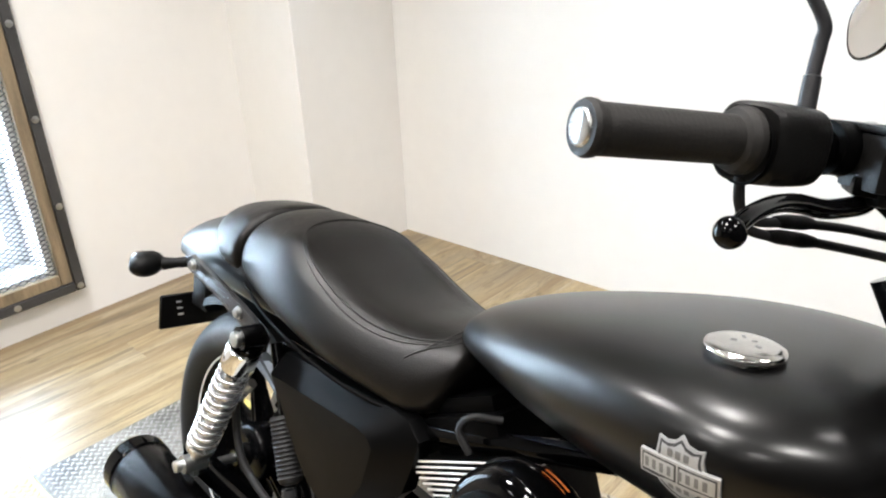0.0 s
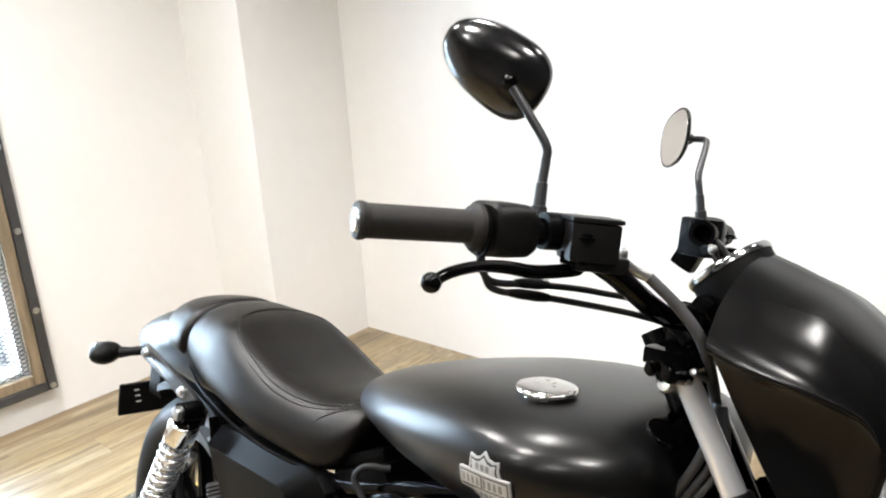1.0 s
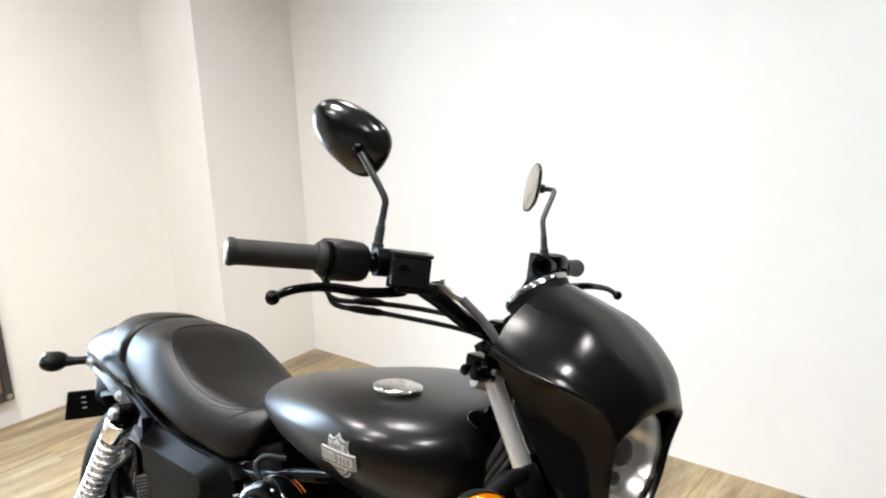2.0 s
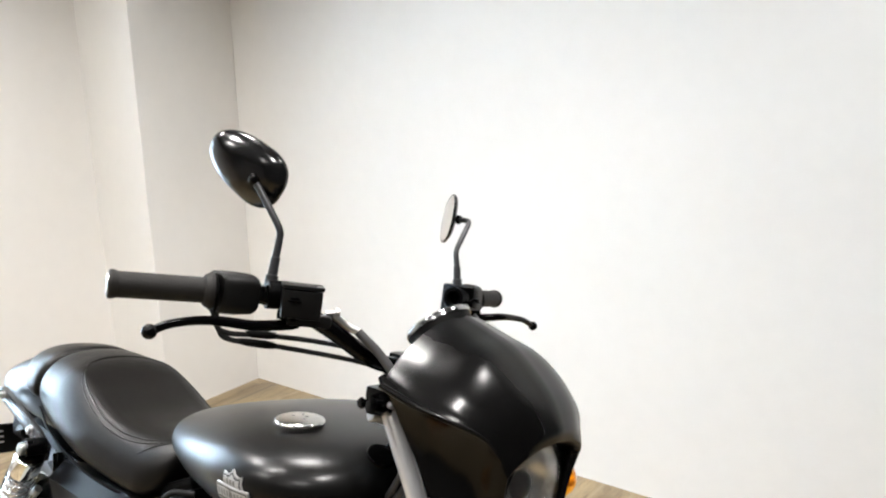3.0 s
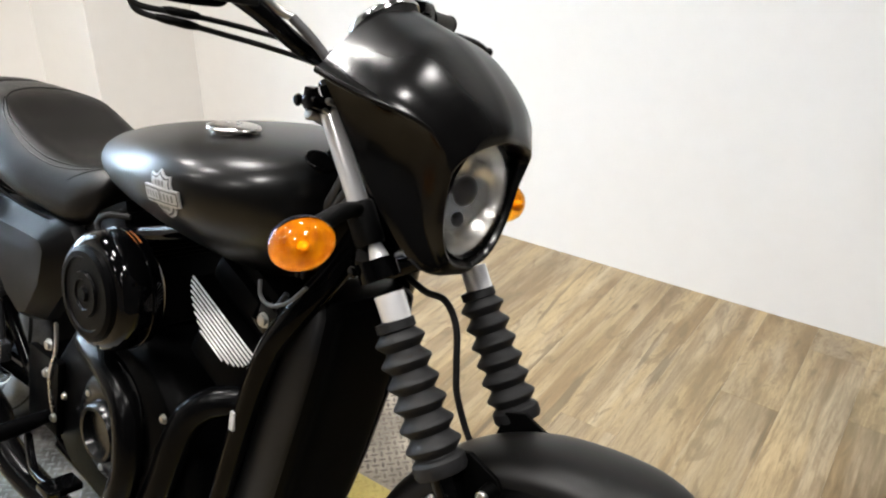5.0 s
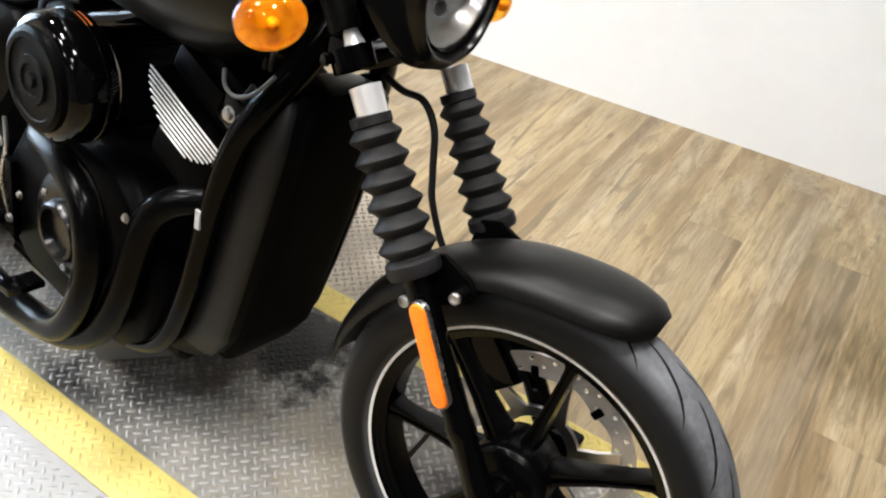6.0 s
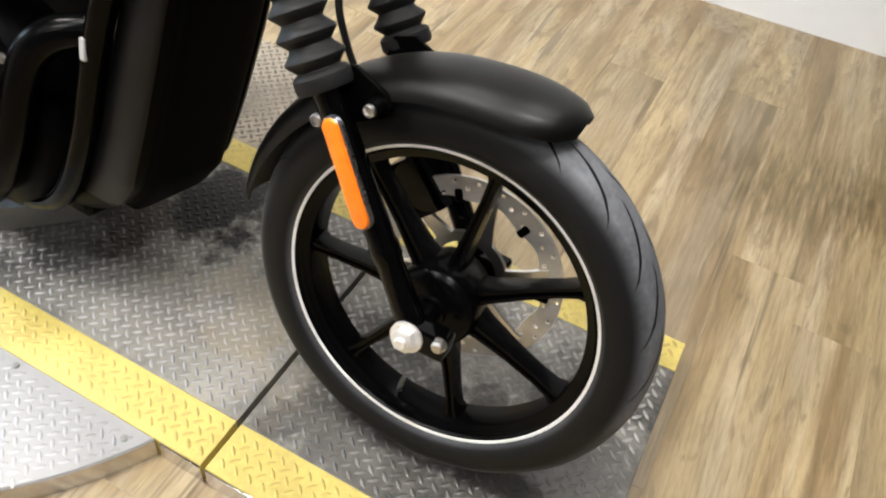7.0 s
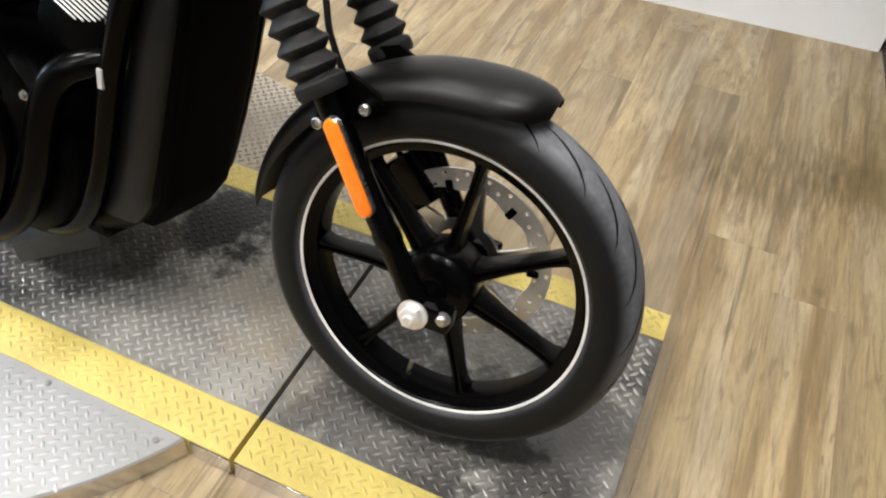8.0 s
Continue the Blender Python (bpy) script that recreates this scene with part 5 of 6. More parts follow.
mirror("mirror", [(-0.5505, -0.2231, 0.8314), (-0.553, -0.2185, 0.862), (-0.5535, -0.216, 0.882), (-0.555, -0.2165, 0.897), (-0.575, -0.2245, 0.927), (-0.5975, -0.233, 0.958)],
       (-0.626, -0.223, 0.9755), (-0.30, 0.935, 0.19), (-0.801, -0.311, 0.512), 0.063, 0.041, 0.85, "glossy black teardrop mirror with its back to the front wheel", 0.23)
mirror("mirror", [(-0.565, 0.2185, 0.8314), (-0.571, 0.219, 0.860), (-0.5775, 0.221, 0.884), (-0.583, 0.238, 0.905), (-0.590, 0.263, 0.931), (-0.594, 0.271, 0.9395), (-0.604, 0.277, 0.942), (-0.628, 0.284, 0.942)],
       (-0.650, 0.281, 0.941), (-0.678, -0.732, 0.07), (0.25, -0.20, -0.95), 0.045, 0.049, 0.40, "black teardrop mirror with its glass turned to the seat", 0.10)

# -- fuel tank --


def section_rows(table, shape, steps):
    """Rings along x through a table of (x, top, half-width, widest height, bottom)."""
    cols = spline([(x, t, w) for x, t, w, zw, b in table], steps)
    more = spline([(zw, b, 0) for x, t, w, zw, b in table], steps)
    return [shape(c.x, c.y, c.z, d.x, d.y) for c, d in zip(cols, more)]


def tank_ring(x, top, w, zw, bot, n=44):
    row = []
    for i in range(n):
        t = 2 * math.pi * i / n
        c, s = math.cos(t), math.sin(t)
        if s >= 0:
            y, z = w * math.copysign(abs(c) ** 0.74, c), zw + (top - zw) * abs(s) ** 0.80
        else:
            y = w * math.copysign(abs(c) ** 0.9, c) * (1 - 0.38 * abs(s) ** 1.6)
            z = zw - (zw - bot) * abs(s) ** 0.9
        row.append((x, y, z))
    return row


TANK = [(-1.003, .474, .030, .462, .448), (-.985, .497, .062, .470, .444), (-.945, .527, .100, .484, .440), (-.88, .554, .140, .500, .428), (-.79, .580, .180, .515, .412), (-.70, .601, .208, .530, .401),
        (-.61, .612, .226, .545, .394), (-.53, .613, .226, .548, .397), (-.468, .607, .192, .548, .42), (-.434, .594, .148, .545, .45), (-.416, .570, .090, .535, .475)]
bm = bm_new()
rings(bm, section_rows(TANK, tank_ring, 61))
bm.normal_update()
from mathutils.bvhtree import BVHTree
tank_tree = BVHTree.FromBMesh(bm)
tank = bp("fuel_tank", bm, SATIN, None, "satin black teardrop fuel tank with a shield badge", 60)


def on_tank(x, z, lift):
    """The point of the right flank at x, z, lifted off the paint."""
    p, n, _, _ = tank_tree.ray_cast(V(x, -0.6, z), V(0, 1, 0))
    if n.y > 0:
        n = -n
    return p + n * lift


# badge: a shield crossed by a bar, with plain bars where lettering stands
BX, BZ = -0.566, 0.530
BROT = Matrix.Rotation(radians(4), 2)
BADGE = surface("brushed_badge_metal", (0.40, 0.40, 0.395), 0.36, 0.5, vary=0.15, scale=60)


def badge_piece(name, outline, lift, thick, material, parent, label=""):
    bm = bm_new()
    f = bm.faces.new([bm.verts.new((u, v, 0)) for u, v in outline])
    bmesh.ops.triangulate(bm, faces=[f])
    bmesh.ops.subdivide_edges(bm, edges=bm.edges[:], cuts=3, use_grid_fill=True)
    r = bmesh.ops.extrude_face_region(bm, geom=bm.faces[:])
    top = {g for g in r["geom"] if isinstance(g, bmesh.types.BMVert)}
    for v in bm.verts:
        d = BROT @ Vector((v.co.x, v.co.y))
        v.co = on_tank(BX + d.x, BZ + d.y, lift + (thick if v in top else -0.001))
    return bp(name, bm, material, parent, label, 30)


shield = [(0, .033), (-.006, .027), (-.014, .025), (-.021, .027), (-.021, .018), (-.023, .010), (-.023, -.010), (-.021, -.018), (-.012, -.026), (0, -.031), (.012, -.026), (.021, -.018), (.023, -.010), (.023, .010), (.021, .018), (.021, .027), (.014, .025), (.006, .027)]
INSET = surface("dark_badge_inset", (0.045, 0.045, 0.046), 0.45, 0.3, vary=0.2, scale=60)


def shrunk(outline, k):
    return [(u * k, v * k) for u, v in outline]


badge = badge_piece("badge", shield, 0.0004, 0.0022, BADGE, tank, "silver shield badge crossed by a bar")
badge_piece("badge_inset", shrunk(shield, 0.90), 0.0021, 0.0008, INSET, badge, "dark outline inside the shield")
badge_piece("badge_face", shrunk(shield, 0.80), 0.0024, 0.0010, BADGE, badge, "silver shield face")
badge_piece("badge_bar", [(-.036, .0105), (-.036, -.0105), (.036, -.0105), (.036, .0105)], 0.0030, 0.0026, BADGE, badge, "silver bar across the shield")
for u0, u1 in ((-.0340, -.0010), (.0010, .0340)):
    badge_piece("bar_inset", [(u0, .0085), (u0, -.0085), (u1, -.0085), (u1, .0085)], 0.0050, 0.0008, INSET, badge, "dark frame of the bar")
    badge_piece("bar_panel", [(u0 + .0015, .0068), (u0 + .0015, -.0068), (u1 - .0015, -.0068), (u1 - .0015, .0068)], 0.0053, 0.0009, BADGE, badge, "silver bar panel")
for k in range(8):
    u = -0.0305 + k * 0.0072 + (0.003 if k > 3 else 0)
    badge_piece("lettering_bar", [(u, .0045), (u, -.0045), (u + .0035, -.0045), (u + .0035, .0045)], 0.0059, 0.0006, GREYBAR, badge)
for k in range(3):
    u = -0.0105 + k * 0.0075
    badge_piece("lettering_bar", [(u, .0190), (u, .0130), (u + .0045, .0130), (u + .0045, .0190)], 0.0033, 0.0006, GREYBAR, badge)
    badge_piece("lettering_bar", [(u, -.0130), (u, -.0185), (u + .0045, -.0185), (u + .0045, -.0130)], 0.0033, 0.0006, GREYBAR, badge)

CAPCHROME = surface("worn_cap_chrome", (0.62, 0.60, 0.57), 0.16, 1.0, vary=0.15, scale=30, rough_vary=0.4)
# filler cap, off the middle to the right
p, nrm, _, _ = tank_tree.ray_cast(V(-0.583, -0.112, 0.9), V(0, 0, -1))
nrm = (nrm if nrm.z > 0 else -nrm).lerp(V(0, 0, 1), 0.35).normalized()
bm = bm_new()
lathe(bm, [(-0.006, 0.030), (0.002, 0.031), (0.0025, 0.0370), (0.0052, 0.0380), (0.0078, 0.0360), (0.0098, 0.029), (0.0110, 0.018), (0.0115, 0.0005)], p, nrm, 48)
cap = bp("filler_cap", bm, CAPCHROME, tank, "domed chrome filler cap", 60)
bm = bm_new()
q = nrm.to_track_quat("Z", "Y").to_matrix().to_4x4()
for a, r0, r1 in ((0.2, 0.010, 0.016), (1.5, 0.006, 0.012), (2.6, 0.011, 0.017), (4.0, 0.008, 0.014)):
    box(bm, (r0, -0.002, 0.0104), (r1, 0.002, 0.0118), 0.0005, 1, Matrix.Translation(p) @ q @ Matrix.Rotation(a, 4, "Z"))
bp("cap_marking", bm, GREYBAR, tank)

# steering stop recess at the front of the tank: its shade is a flat near-black disc, with a bright rolled lip
p, nrm, _, _ = tank_tree.find_nearest(V(-0.420, -0.080, 0.650))
if nrm.y > 0 and nrm.z < 0:
    nrm = -nrm
bm = bm_new()
lathe(bm, [(-0.004, 0.0005), (0.0012, 0.001), (0.0014, 0.0190), (-0.003, 0.0195)], p, nrm, 24)
recess = bp("tank_recess", bm, DARK, tank, "near-black disc standing for the shaded recess at the tank front")
bm = bm_new()
lathe(bm, [(-0.002, 0.0185), (0.0015, 0.0188), (0.0028, 0.0202), (0.0012, 0.0216), (-0.003, 0.022)], p, nrm, 28, True)
bp("recess_lip", bm, GLOSS, recess, "rolled lip")

# -- seat --
def seat_ring(x, top, w, dish, bot, n=48):
    row = []
    zw = bot + (top - bot) * 0.30
    for i in range(n):
        t = 2 * math.pi * i / n
        c, s = math.cos(t), math.sin(t)
        if s >= 0:
            y = w * math.copysign(abs(c) ** 0.84, c)
            z = zw + (top - zw) * abs(s) ** 0.92
            # dished sitting area inside a raised rim
            z -= dish * max(0.0, 1 - (y / (0.66 * w)) ** 2) ** 0.7
        else:
            y = w * math.copysign(abs(c) ** 0.5, c) * (1 - 0.06 * abs(s))
            z = zw - (zw - bot) * abs(s) ** 0.5
        row.append((x, y, z))
    return row


SEAT = [(-.962, .448, .055, 0, .425), (-.972, .460, .085, .0, .395), (-.994, .466, .107, .002, .354), (-1.02, .465, .120, .003, .338), (-1.05, .464, .128, .004, .336), (-1.11, .469, .140, .011, .344), (-1.18, .484, .153, .017, .354), (-1.26, .512, .157, .019, .368),
        (-1.34, .538, .152, .013, .378), (-1.42, .534, .140, .0, .392), (-1.475, .529, .128, .0, .405), (-1.500, .508, .112, 0, .42)]
bm = bm_new()
rings(bm, section_rows(SEAT, seat_ring, 71))
seat_tree = BVHTree.FromBMesh(bm)
seat = bp("seat", bm, VINYL, None, "black vinyl saddle with a stitched, dished sitting area", 60)


def seat_line(pts, r, name, label):
    out = []
    for x, y in [(q.x, q.y) for q in spline([(x, y, 0) for x, y in pts], 70)]:
        p, nn, _, _ = seat_tree.ray_cast(V(x, y, 0.9), V(0, 0, -1))
        if p is not None:
            out.append(p + V(0, 0, r * 0.15))
    bm = bm_new()
    tube(bm, out, r, 120, 8)
    bp(name, bm, VINYL, seat, label, 60)


loop = [(-1.000, -0.064), (-1.06, -0.092), (-1.13, -0.111), (-1.21, -0.118), (-1.30, -0.108), (-1.362, -0.072), (-1.380, 0.0), (-1.362, 0.072), (-1.30, 0.108), (-1.21, 0.118), (-1.13, 0.111), (-1.06, 0.092), (-1.000, 0.064)]
seat_line(loop, 0.0017, "seat_seam", "stitched seam round the dish")
seat_line([(x + 0.004, y * 1.07) for x, y in loop], 0.0011, "seat_seam", "stitched seam round the dish")
for dx in (0.0, 0.012, 0.024):
    seat_line([(-1.045 + dx, -0.112 + dx), (-1.022 + dx, -0.085 + dx * 0.6), (-1.010 + dx, -0.045), (-1.006 + dx, 0.0), (-1.010 + dx, 0.045), (-1.022 + dx, 0.085 - dx * 0.6), (-1.045 + dx, 0.112 - dx)], 0.0014, "seat_seam", "stitched seam across the saddle nose")
# piping along the lower edge
bm = bm_new()
edge = [(-0.985, -0.066, 0.430), (-1.00, -0.092, 0.375), (-1.045, -0.119, 0.346), (-1.11, -0.141, 0.349), (-1.19, -0.154, 0.360), (-1.28, -0.157, 0.376), (-1.37, -0.147, 0.388), (-1.46, -0.13, 0.405)]
tube(bm, edge, 0.0032, 60, 8)
bp("seat_piping", bm, BLACKOUT, seat, "rolled lower seat edge")
# passenger pad behind a groove
PAD = [(-1.488, .502, .108, 0, .42), (-1.494, .524, .126, 0, .41), (-1.51, .530, .132, 0, .405), (-1.56, .525, .126, 0, .41), (-1.61, .514, .108, 0, .42), (-1.645, .496, .082, 0, .435), (-1.668, .482, .045, 0, .45)]
bm = bm_new()
rings(bm, section_rows(PAD, seat_ring, 31))
bp("passenger_pad", bm, VINYL, seat, "smaller black vinyl passenger pad", 60)


# -- rear mudguard --
def cowl_ring(x, top, w, zw, bot, n=36):
    row = []
    for i in range(n):
        t = 2 * math.pi * i / n
        c, s = math.cos(t), math.sin(t)
        if s >= 0:
            row.append((x, w * math.copysign(abs(c) ** 0.7, c), zw + (top - zw) * abs(s) ** 0.85))
        else:
            row.append((x, w * math.copysign(abs(c) ** 0.4, c), zw - (zw - bot) * abs(s) ** 0.4))
    return row


COWL = [(-1.36, .43, .095, .37, .35), (-1.45, .48, .118, .40, .357), (-1.55, .497, .124, .41, .360), (-1.64, .486, .118, .41, .362), (-1.73, .455, .104, .40, .358), (-1.80, .420, .086, .385, .350), (-1.845, .390, .066, .368, .344), (-1.868, .365, .038, .353, .342)]
bm = bm_new()
rings(bm, section_rows(COWL, cowl_ring, 51))
cowl = bp("rear_mudguard", bm, SATIN, None, "satin black painted rear mudguard", 50)
bm = bm_new()
rows = []
for k in range(29):
    a = radians(62 + 100 * k / 28)
    rows.append([(-1.55 - r * math.cos(a), y, r * math.sin(a)) for y, r in ((-0.082, 0.312), (-0.078, 0.325), (-0.05, 0.335), (0, 0.338), (0.05, 0.335), (0.078, 0.325), (0.082, 0.312))])
sheet(bm, rows, -0.003)
bp("inner_mudguard", bm, PLASTIC, cowl, "black plastic inner mudguard", 50)
bm = bm_new()
ball(bm, (-1.862, 0, 0.358), (0.022, 0.055, 0.024))
bp("tail_lamp", bm, RED, cowl, "small red tail lamp", 60)
for s in (-1, 1):
    bm = bm_new()
    slab(bm, [(-1.345, .322), (-1.40, .342), (-1.50, .366), (-1.615, .386), (-1.632, .396), (-1.632, .410), (-1.612, .416), (-1.50, .398), (-1.39, .374), (-1.335, .354)], 0.010, Matrix.Translation((0, s * 0.152 + 0.005, 0)) @ Matrix.Rotation(radians(90), 4, "X"), 0.002, 2)
    strut = bp("mudguard_strut", bm, STRUTMAT, None, "glossy dark grey mudguard strut")
    for x, z in ((-1.425, .366), (-1.600, .401)):
        bm = bm_new()
        bolt(bm, (x, s * 0.157, z), (0, s, 0), 0.0085, 0.009)
        bp("strut_bolt", bm, ZINC, strut, "bright domed strut bolt")
    bm = bm_new()
    c = V(-1.690, s * 0.207, 0.382)
    bm2 = ball(bm, (0, 0, 0), (0.026, 0.042, 0.024), None, 24, 14)
    bm.transform(Matrix.Translation(c) @ Matrix.Rotation(radians(-30 * s), 4, "Z"))
    tube(bm, [(-1.648, s * 0.130, 0.394), (-1.655, s * 0.155, 0.390), (-1.673, s * 0.184, 0.385)], [0.0125, 0.011, 0.010, 0.013], 14, 12)
    ind = bp("rear_indicator", bm, PLASTIC, None, "black bullet rear indicator on a short stem", 50)
    bm = bm_new()
    lathe(bm, [(0, 0.0215), (0.012, 0.019), (0.018, 0.010), (0.0195, 0.0005)], c + V(-0.016, s * 0.004, 0), (-0.95, s * 0.3, 0), 20)
    bp("lens", bm, surface("smoked_lens", (0.02, 0.015, 0.012), 0.12, vary=0.2, scale=30, coat=0.7), ind, "dark smoked lens")
# number plate holder
bm = bm_new()
box(bm, (-1.870, -0.102, 0.166), (-1.862, 0.102, 0.246), 0.003, 1)
box(bm, (-1.862, -0.03, 0.22), (-1.79, 0.03, 0.245), 0.006, 2)
box(bm, (-1.83, -0.045, 0.235), (-1.77, 0.045, 0.345), 0.012, 2)
holder = bp("plate_holder", bm, PLASTIC, None, "black plastic number plate holder")
for y, z in ((-0.06, 0.228), (-0.057, 0.213), (-0.054, 0.198)):
    bm = bm_new()
    box(bm, (-1.8618, y - 0.006, z - 0.0018), (-1.8606, y + 0.006, z + 0.0018))
    bp("holder_slot", bm, surface("pale_slot", (0.5, 0.5, 0.5), 0.5, vary=0.1), holder)


# -- rear shocks --
def shock(s):
    top, low = V(-1.352, s * 0.176, 0.352), V(-1.500, s * 0.190, 0.050)
    ax = (low - top).normalized()
    L = (low - top).length
    bm = bm_new()
    lathe(bm, [(-0.02, 0.012), (-0.02, 0.020), (0.02, 0.020), (0.02, 0.012)], top + V(0, 0, 0), (0, s, 0), 24, True)
    lathe(bm, [(0.010, 0.012), (0.016, 0.024), (0.024, 0.0265), (0.024, 0.012)], top, ax, 28)
    sh = bp("rear_shock", bm, GLOSS, None, "chrome capped rear shock with a silver coil spring")
    bm = bm_new()
    lathe(bm, [(0.022, 0.0250), (0.025, 0.0290), (0.029, 0.0300), (0.066, 0.0300), (0.070, 0.0285), (0.071, 0.014)], top, ax, 32)
    bp("shock_cap", bm, CHROME, sh, "polished chrome upper shroud")
    bm = bm_new()
    q = ax.to_track_quat("Z", "Y").to_matrix()
    pts, turns = [], 10.5
    a0, a1 = 0.076, L - 0.060
    for k in range(int(turns * 18) + 1):
        t = 2 * math.pi * k / 18
        pts.append(top + ax * (a0 + (a1 - a0) * k / (turns * 18)) + q @ V(0.0240 * math.cos(t), 0.0240 * math.sin(t), 0))
    tube(bm, pts, 0.0050, len(pts), 10)
    bp("coil_spring", bm, SILVER, sh, "silver painted coil spring", 80)
    bm = bm_new()
    lathe(bm, [(0.08, 0.014), (L - 0.06, 0.014), (L - 0.056, 0.027), (L - 0.046, 0.027), (L - 0.042, 0.012), (L - 0.01, 0.010), (L - 0.01, 0.002)], top, ax, 24)
    bp("damper_body", bm, STEEL, sh, "steel damper body")
    bm = bm_new()
    lathe(bm, [(-0.022, 0.007), (-0.022, 0.017), (0.022, 0.017), (0.022, 0.007)], low, (0, s, 0), 24, True)
    lathe(bm, [(0.0, 0.007), (0.026, 0.008), (0.028, 0.011), (0.036, 0.0105), (0.037, 0.0005)], low, (0, s, 0), 18)
    bp("lower_eye", bm, ALLOY, sh, "alloy lower mounting eye")
    bm = bm_new()
    lathe(bm, [(0.012, 0.010), (0.024, 0.0135), (0.030, 0.0125), (0.031, 0.0005)], top, (0, s, 0), 20)
    bp("upper_bolt", bm, ZINC, sh, "bright upper bolt")


for s in (-1, 1):
    shock(s)
# swing arm
bm = bm_new()
for s in (-1, 1):
    rows = []
    for x, z, h, t in ((-1.02, 0.0, 0.03, 0.018), (-1.3, 0.005, 0.026, 0.016), (-1.52, 0.008, 0.026, 0.015), (-1.61, 0.0, 0.022, 0.012)):
        y = s * (0.115 + 0.03 * min(1, (-x - 1.02) / 0.4))
        rows.append([(x, y + t * a, z + h * b) for a, b in ((-1, -0.7), (-0.7, -1), (0.7, -1), (1, -0.7), (1, 0.7), (0.7, 1), (-0.7, 1), (-1, 0.7))])
    rings(bm, rows)
box(bm, (-1.20, -0.13, -0.02), (-1.13, 0.13, 0.03), 0.01, 2)
bp("swing_arm", bm, GLOSS, None, "black rear swing arm")
bm = bm_new()
lathe(bm, [(-0.17, 0.0005), (-0.17, 0.012), (-0.16, 0.0135), (-0.155, 0.009), (0.155, 0.009), (0.16, 0.0135), (0.17, 0.012), (0.17, 0.0005)], (-1.55, 0, 0), (0, 1, 0), 20)
bp("rear_axle", bm, ZINC, rear_wheel, "zinc rear axle")
disc_brake(bp, rear_wheel, -1.55, 0.078, 0.13, 0.095, 0.005)


# -- side covers --
COVER = surface("satin_black_cover", (0.0008, 0.0008, 0.0009), 0.34, spec=0.11, vary=0.2, scale=14)


def side_cover(s):
    outline = [(-1.322, .326), (-1.28, .332), (-1.04, .350), (-1.005, .346), (-.980, .325), (-.985, .29), (-1.00, .235), (-1.085, .135), (-1.13, .120), (-1.20, .150), (-1.23, .18)]
    c = V(-1.12, 0, 0.265)
    bm = bm_new()
    rows = []
    # a wide chamfer slopes from the outline up to the raised face
    inner = [(-1.314, .296), (-1.28, .300), (-1.078, .310), (-1.054, .306), (-1.042, .293), (-1.046, .27), (-1.056, .225), (-1.107, .150), (-1.136, .140), (-1.19, .164), (-1.220, .19)]
    for k, y in ((1.0, 0.100), (1.0, 0.122), (0.99, 0.126)):
        rows.append([(c.x + (x - c.x) * k, s * y, c.z + (z - c.z) * k) for x, z in outline])
    for k, y in ((1.02, 0.1535), (0.985, 0.1555), (0.5, 0.157), (0.02, 0.1572)):
        rows.append([(-1.145 + (x + 1.145) * k, s * y, .235 + (z - .235) * k) for x, z in inner])
    rings(bm, rows)
    return bp("side_cover", bm, COVER, None, "dull black side cover with chamfered edges", 24)


side_cover(-1)
side_cover(1)

# -- frame tubes --
for s in (-1, 1):
    bm = bm_new()
    tube(bm, [(-.365, s * .045, .535), (-.392, s * .078, .455), (-.422, s * .108, .390), (-.453, s * .119, .330), (-.489, s * .122, .215), (-.534, s * .122, .038), (-.592, s * .120, -.072), (-.68, s * .115, -.118), (-.80, s * .115, -.125), (-1.02, s * .12, -.10)], [0.020, 0.0195, 0.0185, 0.017, 0.0155, 0.0155], 80, 16)
    bp("frame_tube", bm, FRAMEBLACK, None, "glossy black frame downtube")
    bm = bm_new()
    tube(bm, [(-.45, s * .04, .60), (-.62, s * .07, .46), (-.85, s * .085, .375), (-1.05, s * .092, .318), (-1.35, s * .10, .318)], 0.016, 60, 12)
    bp("frame_tube", bm, FRAMEBLACK, None, "glossy black upper frame tube")
    bm = bm_new()
    tube(bm, [(-1.345, s * .128, .335), (-1.29, s * .135, .225), (-1.235, s * .135, .135), (-1.12, s * .13, 0.0), (-1.02, s * .12, -.09)], 0.0115, 50, 12)
    bp("frame_tube", bm, FRAMEBLACK, None, "glossy black rear frame tube")
bm = bm_new()
box(bm, (-.497, -.1425, .192), (-.487, -.137, .222), 0.001, 1, Matrix.Identity(4))
bp("frame_label", bm, surface("white_label", (0.4, 0.4, 0.4), 0.5, vary=0.05), None, "small white label on the frame tube")

# -- radiator in its shroud --
SHROUD = ((.418, -.392, .058, .05), (.414, -.380, .080, .075), (.395, -.375, .092, .085), (.33, -.378, .097, .090), (.22, -.398, .100, .092), (.10, -.424, .100, .095), (.01, -.446, .099, .105), (-.005, -.449, .097, .115), (-.05, -.480, .093, .125), (-.09, -.535, .090, .12), (-.115, -.60, .080, .09))
bm = bm_new()
rows = []
for z, xf, hw, dp in SHROUD:
    row = []
    for i in range(32):
        t = 2 * math.pi * i / 32
        c, q = math.cos(t), math.sin(t)
        e = 0.55
        row.append((xf - dp / 2 + dp / 2 * math.copysign(abs(c) ** e, c), hw * math.copysign(abs(q) ** e, q), z))
    rows.append(row)
rings(bm, rows)
radiator = bp("radiator_shroud", bm, CAST, None, "tall dull black radiator shroud", 45)
bm = bm_new()
rows = []
